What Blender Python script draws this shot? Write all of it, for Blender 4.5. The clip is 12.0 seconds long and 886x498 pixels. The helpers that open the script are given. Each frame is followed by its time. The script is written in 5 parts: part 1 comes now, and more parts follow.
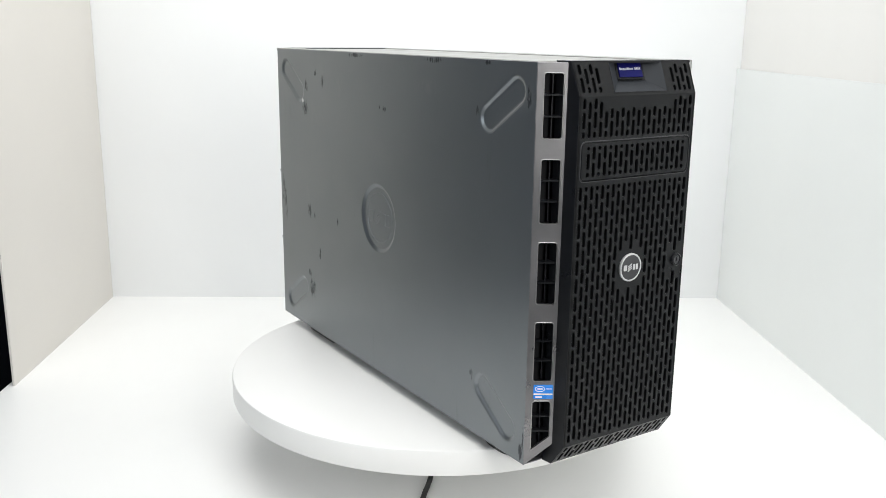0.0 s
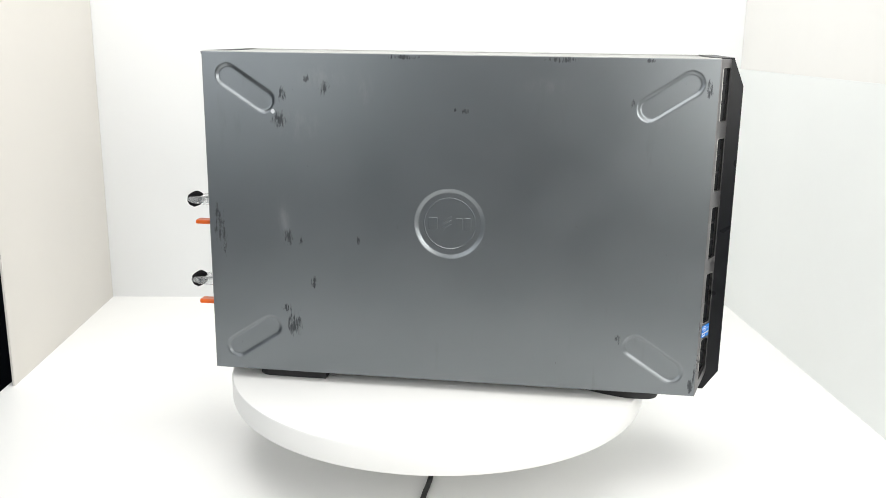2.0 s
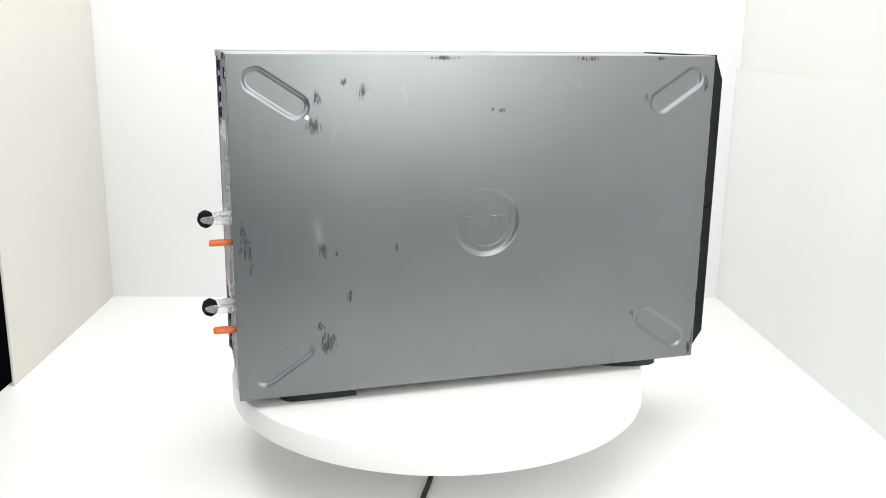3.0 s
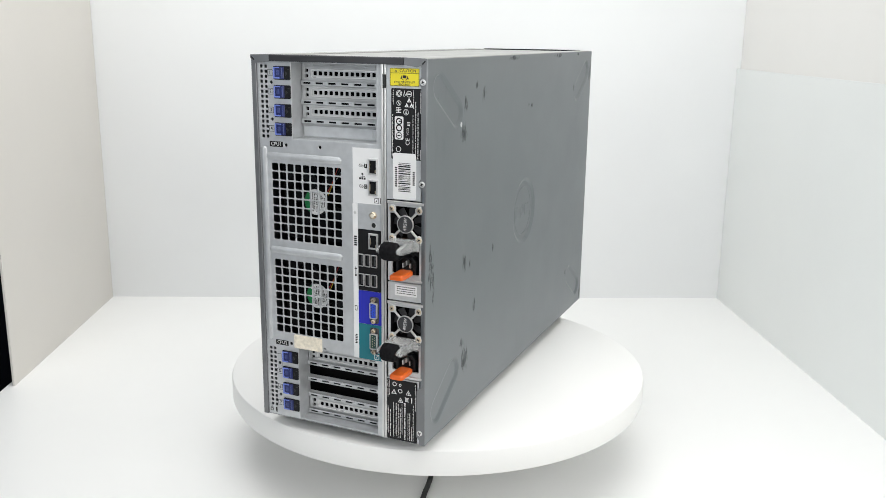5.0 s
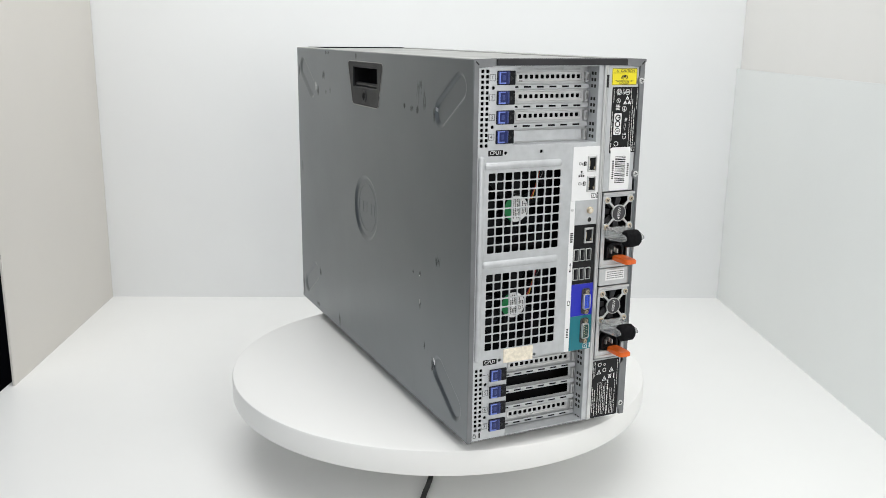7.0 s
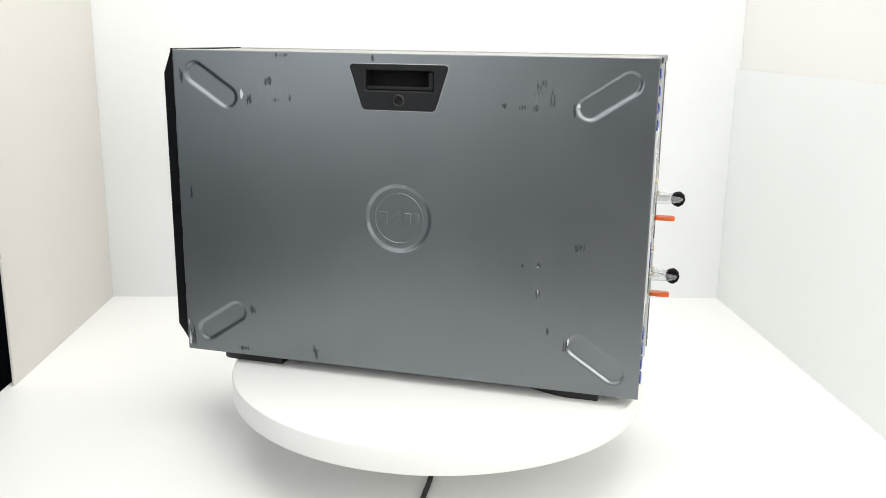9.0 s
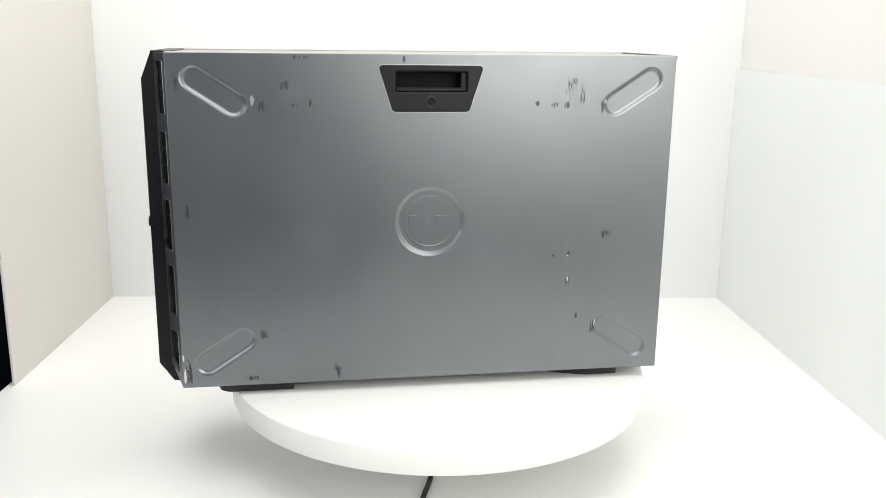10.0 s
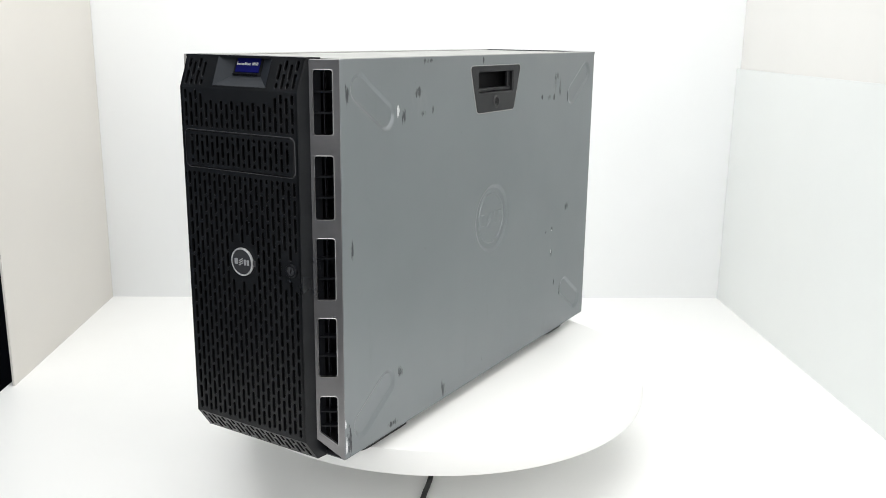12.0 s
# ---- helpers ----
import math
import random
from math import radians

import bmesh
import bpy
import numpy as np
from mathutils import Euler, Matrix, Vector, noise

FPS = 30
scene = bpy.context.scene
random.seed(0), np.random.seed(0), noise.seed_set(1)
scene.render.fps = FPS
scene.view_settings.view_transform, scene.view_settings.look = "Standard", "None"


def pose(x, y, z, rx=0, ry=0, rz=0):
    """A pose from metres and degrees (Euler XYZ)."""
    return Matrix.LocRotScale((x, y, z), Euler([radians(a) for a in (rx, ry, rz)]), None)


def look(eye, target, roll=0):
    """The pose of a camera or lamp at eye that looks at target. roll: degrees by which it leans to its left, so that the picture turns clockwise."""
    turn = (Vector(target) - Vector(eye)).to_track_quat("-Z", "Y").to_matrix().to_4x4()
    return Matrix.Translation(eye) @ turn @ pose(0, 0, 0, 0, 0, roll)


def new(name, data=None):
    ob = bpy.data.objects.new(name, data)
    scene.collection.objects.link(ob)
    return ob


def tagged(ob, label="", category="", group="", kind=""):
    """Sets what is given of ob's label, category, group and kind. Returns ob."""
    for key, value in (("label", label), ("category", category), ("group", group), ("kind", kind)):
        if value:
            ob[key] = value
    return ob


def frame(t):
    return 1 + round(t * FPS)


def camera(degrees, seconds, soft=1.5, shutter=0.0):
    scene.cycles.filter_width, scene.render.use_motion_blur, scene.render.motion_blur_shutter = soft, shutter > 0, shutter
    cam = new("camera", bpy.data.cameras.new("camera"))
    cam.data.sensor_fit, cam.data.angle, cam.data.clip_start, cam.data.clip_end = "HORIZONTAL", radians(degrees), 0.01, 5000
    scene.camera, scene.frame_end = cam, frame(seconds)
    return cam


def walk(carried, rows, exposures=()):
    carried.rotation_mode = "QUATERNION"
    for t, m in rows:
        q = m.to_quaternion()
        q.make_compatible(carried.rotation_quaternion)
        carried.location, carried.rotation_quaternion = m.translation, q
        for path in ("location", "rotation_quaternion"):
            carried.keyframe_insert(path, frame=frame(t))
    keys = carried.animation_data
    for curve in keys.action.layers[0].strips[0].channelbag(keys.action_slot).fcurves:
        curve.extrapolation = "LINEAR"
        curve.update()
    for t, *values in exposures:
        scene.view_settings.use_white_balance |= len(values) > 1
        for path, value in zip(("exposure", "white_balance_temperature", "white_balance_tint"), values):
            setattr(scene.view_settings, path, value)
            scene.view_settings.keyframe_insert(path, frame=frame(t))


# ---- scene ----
# ---- camera ----
cam = camera(52.94, 12.0, soft=0.5)
EYE = pose(0.0, -1.2467, 0.4563, 90 - 13.612, -0.686, -0.068)
walk(cam, [(0, EYE), (12.0, EYE)],
     exposures=[(0.0, -0.12, 6500, 10), (1.5, 0.02, 6600, 10), (2.5, 0.09, 6670, 10), (4.5, -0.12, 6500, 10), (5.5, -0.33, 6530, 10), (6.0, -0.38, 6530, 10),
                (7.0, -0.4, 6500, 10), (7.5, -0.3, 6500, 10), (9.5, 0.02, 6720, 10), (10.5, -0.03, 6700, 10), (12.0, -0.03, 6550, 10)])

# turntable: degrees turned at a time
SPEED, START = 24.607, -57.16
FOOT = 0.0145          # height of the server's feet
DISC_R, DISC_T = 0.2985, 0.0335
FLOOR_Z = -0.14

# ---- world and lights ----
world = bpy.data.worlds.new("world")
scene.world = world
world.use_nodes = True
world.node_tree.nodes["Background"].inputs[0].default_value = (0.75, 0.85, 1.0, 1)
world.node_tree.nodes["Background"].inputs[1].default_value = 0.05


def area(name, eye, target, sx, sy, watts, color):
    data = bpy.data.lights.new(name, "AREA")
    data.shape, data.size, data.size_y = "RECTANGLE", sx, sy
    data.energy, data.color = watts, color
    ob = new(name, data)
    ob.matrix_world = look(eye, target)
    return ob


LAMP = (0.988, 1.0, 0.995)
WARM = (1.0, 1.0, 0.975)
COOL = (0.955, 1.0, 1.02)
area("overhead_softbox", (0.0, -0.2, 1.32), (0.0, -0.15, 0.0), 1.6, 1.9, 29, LAMP)
area("key_softbox", (0.7, -1.4, 0.68), (0.0, 0.0, 0.25), 0.75, 0.9, 13.0, WARM)
area("fill_softbox", (-1.05, -1.35, 0.72), (0.0, 0.0, 0.25), 1.0, 1.0, 7.0, COOL)


# ---- materials ----
class Mat:
    """A node material with a Principled shader and a few short ways to add nodes."""

    def __init__(self, name, color, rough=0.5, metal=0.0, spec=0.5):
        self.m = bpy.data.materials.new(name)
        self.m.use_nodes = True
        self.t = self.m.node_tree
        self.b = self.t.nodes["Principled BSDF"]
        self.set("Base Color", (*color, 1)), self.set("Roughness", rough), self.set("Metallic", metal)
        self.set("Specular IOR Level", spec)
        self.co = self.t.nodes.new("ShaderNodeTexCoord")

    def set(self, key, value):
        self.b.inputs[key].default_value = value

    def link(self, a, b):
        self.t.links.new(a, b)

    def noise(self, scale, detail=4, stretch=(1, 1, 1), rough=0.55):
        mp = self.t.nodes.new("ShaderNodeMapping")
        mp.inputs["Scale"].default_value = stretch
        self.link(self.co.outputs["Object"], mp.inputs["Vector"])
        n = self.t.nodes.new("ShaderNodeTexNoise")
        n.inputs["Scale"].default_value, n.inputs["Detail"].default_value, n.inputs["Roughness"].default_value = scale, detail, rough
        self.link(mp.outputs[0], n.inputs["Vector"])
        return n.outputs["Fac"]

    def span(self, fac, lo, hi, a=0.0, b=1.0, smooth=False):
        r = self.t.nodes.new("ShaderNodeMapRange")
        if smooth:
            r.interpolation_type = "SMOOTHSTEP"
        for k, v in zip((1, 2, 3, 4), (lo, hi, a, b)):
            r.inputs[k].default_value = v
        self.link(fac, r.inputs[0])
        return r.outputs[0]

    def math(self, op, a, b=None):
        n = self.t.nodes.new("ShaderNodeMath")
        n.operation = op
        for k, v in enumerate((a, b)):
            if v is None:
                continue
            if isinstance(v, (int, float)):
                n.inputs[k].default_value = v
            else:
                self.link(v, n.inputs[k])
        return n.outputs[0]

    def mix(self, fac, a, b):
        n = self.t.nodes.new("ShaderNodeMix")
        n.data_type = "RGBA"
        if isinstance(fac, (int, float)):
            n.inputs[0].default_value = fac
        else:
            self.link(fac, n.inputs[0])
        for k, v in ((6, a), (7, b)):
            if isinstance(v, tuple):
                n.inputs[k].default_value = (*v, 1)
            else:
                self.link(v, n.inputs[k])
        return n.outputs[2]

    def bump(self, fac, strength, dist=0.001):
        n = self.t.nodes.new("ShaderNodeBump")
        n.inputs["Strength"].default_value, n.inputs["Distance"].default_value = strength, dist
        self.link(fac, n.inputs["Height"])
        if self.b.inputs["Normal"].is_linked:
            self.link(self.b.inputs["Normal"].links[0].from_socket, n.inputs["Normal"])
        self.link(n.outputs[0], self.b.inputs["Normal"])

    def color(self, sock):
        self.link(sock, self.b.inputs["Base Color"])

    def rough(self, sock):
        self.link(sock, self.b.inputs["Roughness"])

    def blobs(self, spots):
        """A soft mask, 1 in the middle of the ellipses (x, z, half width, half height in mm) of a side panel."""
        total = None
        for x, z, a, b in spots:
            mp = self.t.nodes.new("ShaderNodeMapping")
            mp.vector_type = "POINT"
            mp.inputs["Location"].default_value = (-x / a, 0, -(z + FOOT * 1000) / b)
            mp.inputs["Scale"].default_value = (1000 / a, 0, 1000 / b)
            self.link(self.co.outputs["Object"], mp.inputs["Vector"])
            ln = self.t.nodes.new("ShaderNodeVectorMath")
            ln.operation = "LENGTH"
            self.link(mp.outputs[0], ln.inputs[0])
            one = self.span(ln.outputs["Value"], 0.1, 1.0, 1.0, 0.0, True)
            total = one if total is None else self.math("MAXIMUM", total, one)
        return total


def plain(name, color, rough=0.5, metal=0.0, vary=0.12, scale=40, grain=0.15, spec=0.5):
    """A paint or plastic with slight blotches of tone, uneven gloss and a fine grain."""
    k = Mat(name, color, rough, metal, spec)
    n = k.noise(scale, 5)
    dark = tuple(c * (1 - vary) for c in color)
    light = tuple(min(1, c * (1 + vary)) for c in color)
    k.color(k.mix(k.span(n, 0.3, 0.7), dark, light))
    k.rough(k.span(k.noise(scale * 0.4, 3), 0.3, 0.7, max(0.03, rough - 0.07), min(1, rough + 0.07)))
    if grain:
        k.bump(k.noise(1800, 2), grain, 0.0003)
    return k.m


def panel_paint(name, dark_spots, light_spots, rubbed_spots):
    """Grey satin sheet-metal paint, rolled along its length, with scuffs worn dark and chips worn bright."""
    k = Mat(name, (0.23, 0.235, 0.245), 0.38, 0.92)
    cloud = k.span(k.noise(5, 4), 0.3, 0.7)
    base = k.mix(cloud, (0.215, 0.231, 0.243), (0.233, 0.249, 0.261))
    streak = k.noise(60, 5, (1, 1, 0.16))
    torn = k.span(k.noise(240, 7, (1, 1, 0.2), 0.78), 0.0, 1.0, -1.9, 1.9)
    scuff = k.span(k.math("ADD", k.math("MULTIPLY", k.blobs(dark_spots), 0.97), torn), 0.66, 1.0)
    base = k.mix(k.math("MULTIPLY", scuff, 0.75), base, (0.03, 0.032, 0.036))
    flecks = k.math("MULTIPLY", k.span(k.noise(320, 2, (1, 1, 0.35)), 0.74, 0.8), k.span(k.noise(9, 3), 0.55, 0.62))
    base = k.mix(k.math("MULTIPLY", flecks, 0.6), base, (0.05, 0.052, 0.055))
    haze = k.math("MULTIPLY", k.span(streak, 0.6, 0.8), k.span(k.noise(6, 3), 0.5, 0.7))
    base = k.mix(k.math("MULTIPLY", haze, 0.35), base, (0.12, 0.12, 0.125))
    rubbed = k.math("MULTIPLY", k.blobs(rubbed_spots), k.span(k.noise(85, 7, (1, 1, 0.3), 0.75), 0.46, 0.74))
    base = k.mix(k.math("MULTIPLY", rubbed, 0.26), base, (0.46, 0.46, 0.455))
    if light_spots:
        ragged = k.span(k.noise(330, 5, (1, 1, 0.35), 0.7), 0.0, 1.0, -1.0, 1.0)
        chip = k.span(k.math("ADD", k.blobs(light_spots), ragged), 0.6, 0.7)
        base = k.mix(chip, base, (0.75, 0.75, 0.76))
    k.color(base)
    k.rough(k.math("ADD", k.span(k.noise(12, 5), 0.3, 0.7, 0.345, 0.395), k.math("ADD", k.math("MULTIPLY", scuff, 0.2), k.math("MULTIPLY", rubbed, 0.15))))
    k.bump(k.noise(900, 2), 0.06, 0.0003)
    k.bump(k.noise(3.5, 2), 0.05, 0.004)
    return k.m


def board(name, color, rough=0.55, dirt=0.04):
    k = Mat(name, color, rough)
    n = k.span(k.noise(2.2, 5), 0.3, 0.7)
    k.color(k.mix(n, tuple(c * (1 - dirt) for c in color), color))
    k.bump(k.noise(260, 3), 0.05, 0.0005)
    return k.m


WHITE_FLOOR = board("white_floor_laminate", (0.83, 0.83, 0.82), 0.38)
WHITE_BACK = board("white_foam_board", (0.82, 0.83, 0.835), 0.6)
WHITE_SIDE = board("bluish_white_board", (0.795, 0.815, 0.803), 0.35)
CREAM = board("cream_white_board", (0.8, 0.79, 0.765), 0.6)
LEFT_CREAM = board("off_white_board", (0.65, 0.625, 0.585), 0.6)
ROOM = board("unseen_room_blue_grey", (0.15, 0.2, 0.29), 0.8)
CEILING = board("white_bounce_ceiling", (0.75, 0.75, 0.74), 0.8)
ROOM_FLOOR = board("room_floor_grey", (0.2, 0.2, 0.205), 0.6)
GAP_BLACK = board("gap_black", (0.009, 0.012, 0.02), 0.9)
DISC = board("white_satin_lacquer", (0.84, 0.835, 0.82), 0.35, 0.03)
LATCH_GREY = plain("dark_grey_latch_plastic", (0.013, 0.0135, 0.015), 0.42, vary=0.1, spec=0.2)
RUBBER = plain("black_rubber", (0.012, 0.012, 0.013), 0.55)
BLACK = plain("black_plastic", (0.008, 0.0085, 0.0095), 0.34, vary=0.2, spec=0.25)
BLACK_SIDE = plain("black_smooth_plastic", (0.007, 0.0075, 0.009), 0.32, vary=0.2, spec=0.22)
# near-black: fan plastic, and shade put into openings and hollows
DARK = plain("shade_and_black_plastic", (0.006, 0.006, 0.007), 0.7, grain=0, spec=0.2)
TRIM = plain("grey_metallic_plastic", (0.235, 0.228, 0.232), 0.32, 0.8, vary=0.08)
CHROME_EDGE = plain("bright_edge_metal", (0.36, 0.355, 0.35), 0.34, 0.9, vary=0.05)
LIP = plain("dark_glossy_lip", (0.05, 0.05, 0.053), 0.32, 0.7, vary=0.1)
FLANGE = plain("dark_grey_sheet_paint", (0.21, 0.215, 0.223), 0.4, 0.6, vary=0.1)
# lighter than the side paint: light reflected off the top is put into the colour
TOPMAT = plain("top_lit_grey", (0.33, 0.33, 0.315), 0.4, 0.6, vary=0.1)
STEEL = plain("galvanised_steel", (0.56, 0.572, 0.585), 0.46, 0.55, vary=0.08, scale=70, grain=0.08)
STEEL_BRIGHT = plain("bright_zinc_steel", (0.64, 0.64, 0.635), 0.34, 0.65, vary=0.06, scale=60, grain=0)
STEEL_DULL = plain("dull_steel_cover", (0.58, 0.588, 0.593), 0.48, 0.5, vary=0.1, scale=60, grain=0.05)
BLUE_LATCH = plain("blue_latch_plastic", (0.17, 0.24, 0.66), 0.35)
LATCH_SLATE = plain("slate_blue_plastic", (0.035, 0.055, 0.2), 0.35)
NAVY = plain("navy_latch_plastic", (0.012, 0.02, 0.11), 0.32)
CORE_DARK = plain("dark_green_connector", (0.015, 0.06, 0.05), 0.4, grain=0)
ORANGE = plain("orange_plastic", (0.75, 0.13, 0.015), 0.35)
YELLOW = plain("yellow_label", (0.85, 0.72, 0.02), 0.4, grain=0, vary=0.03)
PAPER = plain("white_label", (0.82, 0.82, 0.82), 0.45, grain=0, vary=0.03)
INK = plain("black_ink", (0.012, 0.012, 0.012), 0.5, grain=0)
LABEL_BLACK = plain("black_label", (0.01, 0.01, 0.011), 0.4, grain=0, spec=0.25)
INK_WHITE = plain("white_print", (0.75, 0.75, 0.75), 0.5, grain=0, vary=0.05)
PORT_BLUE = plain("blue_panel_print", (0.014, 0.02, 0.42), 0.4, grain=0, vary=0.05)
VGA_BLUE = plain("blue_connector", (0.03, 0.08, 0.6), 0.4, grain=0)
TEAL = plain("teal_panel_print", (0.005, 0.16, 0.2), 0.4, grain=0, vary=0.05)
GREEN = plain("green_circuit_board", (0.01, 0.2, 0.06), 0.4, grain=0)
TAN = plain("yellowed_sticker", (0.8, 0.73, 0.6), 0.6, vary=0.15, scale=220)
BRASS = plain("nickel_screw", (0.66, 0.56, 0.42), 0.3, 1.0)
STICKER_BLUE = plain("blue_sticker", (0.03, 0.22, 0.7), 0.3, grain=0, vary=0.05)
BADGE = plain("dark_grey_badge", (0.07, 0.07, 0.074), 0.34, 0.5)
SILVER = plain("silver_badge_metal", (0.74, 0.74, 0.74), 0.3, 0.7)
NICHE = plain("slate_black_plastic", (0.02, 0.023, 0.028), 0.5, vary=0.1, spec=0.25)
LCD = plain("dark_blue_display", (0.004, 0.005, 0.09), 0.4, grain=0, spec=0.15)
WIRE_RED = plain("red_wire", (0.4, 0.02, 0.03), 0.4)
WIRE_YELLOW = plain("yellow_wire", (0.6, 0.4, 0.02), 0.4)
clear = Mat("clear_strap_plastic", (0.93, 0.94, 0.94), 0.14)
clear.set("Transmission Weight", 0.82), clear.set("IOR", 1.35)
CLEAR = clear.m

PAINT_A = panel_paint(
    "side_paint_scuffed",
    [(-195, 345, 20, 22), (-190, 378, 10, 20), (-135, 388, 14, 18), (-158, 398, 10, 9), (-30, 427, 40, 6), (165, 427, 36, 7), (272, 427, 12, 5), (47, 362, 9, 8), (34, 363, 4, 6),
     (-154, 130, 9, 20), (-181, 68, 20, 34), (-184, 74, 14, 24), (-192, 92, 14, 12), (-284, 205, 12, 50), (-276, 185, 8, 40), (-188, 190, 14, 22), (-170, 185, 8, 12), (-92, 190, 6, 12),
     (252, 74, 8, 13), (347, 12, 7, 18), (351, 30, 3.5, 26), (254, 374, 7, 16), (342, 395, 8, 22)],
    [(-203, 356, 5, 6)],
    [(-83, 384, 16, 40), (-140, 400, 44, 24), (-192, 215, 18, 40), (-170, 340, 46, 30), (150, 395, 40, 14)])
PAINT_B = panel_paint(
    "side_paint_chipped",
    [(-154, 390, 14, 32), (-170, 382, 10, 26), (-134, 368, 12, 9), (-150, 368, 8, 10), (-198, 366, 5, 20), (-160, 398, 10, 12), (-160, 132, 5, 12), (-162, 168, 10, 8), (-140, 166, 5, 6), (240, 366, 8, 16), (212, 392, 16, 12), (200, 368, 9, 8), (180, 372, 5, 12),
     (190, 426, 26, 6), (64, 425, 7, 8), (-110, 370, 7, 6), (-161, 131, 7, 16), (-201, 62, 8, 18), (248, 70, 10, 16), (150, 14, 10, 24), (-212, 196, 14, 14),
     (342, 395, 8, 26), (336, 232, 6, 22), (262, 10, 18, 8), (-175, 78, 4, 10), (345, 20, 8, 40)],
    [(252, 373, 4.5, 16), (-203, 68, 2, 10), (-203, 372, 4, 6), (350.5, 16, 3.5, 20), (351.5, 42, 2.5, 12), (-161, 133, 1.8, 6), (-160, 166, 2.2, 2.2)],
    [(-160, 380, 40, 40), (-165, 150, 20, 50), (215, 380, 40, 24)])


# ---- shapes ----
def rect(u0, v0, u1, v1, r=0.0, n=3):
    """A rectangle with rounded corners, anticlockwise."""
    if r <= 0:
        return [(u0, v0), (u1, v0), (u1, v1), (u0, v1)]
    out = []
    for cu, cv, a in ((u1 - r, v0 + r, -90), (u1 - r, v1 - r, 0), (u0 + r, v1 - r, 90), (u0 + r, v0 + r, 180)):
        out += [(cu + r * math.cos(radians(a + 90 * k / n)), cv + r * math.sin(radians(a + 90 * k / n))) for k in range(n + 1)]
    return out


def circle(cu, cv, r, n=24):
    return [(cu + r * math.cos(2 * math.pi * k / n), cv + r * math.sin(2 * math.pi * k / n)) for k in range(n)]


def slot(cu, cv, half, r, angle=90.0, n=4):
    """A slot with round ends: half its straight length, end radius, direction in degrees."""
    a0 = radians(angle)
    out = []
    for s in (1, -1):
        eu, ev = cu + s * half * math.cos(a0), cv + s * half * math.sin(a0)
        base = a0 - math.pi / 2 + (0 if s > 0 else math.pi)
        out += [(eu + r * math.cos(base + math.pi * k / n), ev + r * math.sin(base + math.pi * k / n)) for k in range(n + 1)]
    return out


def grown(loop, d):
    """The loop moved outwards by d (anticlockwise loops)."""
    n, out = len(loop), []
    for i in range(n):
        (ax, ay), (bx, by), (cx, cy) = loop[i - 1], loop[i], loop[(i + 1) % n]
        e1, e2 = Vector((bx - ax, by - ay)), Vector((cx - bx, cy - by))
        if e1.length < 1e-9 or e2.length < 1e-9:
            out.append((bx, by))
            continue
        e1.normalize(), e2.normalize()
        m = Vector((e1.y + e2.y, -e1.x - e2.x))
        m = m / max(0.3, m.length_squared / 2) if m.length > 1e-6 else Vector((e1.y, -e1.x))
        out.append((bx + m.x * d, by + m.y * d))
    return out


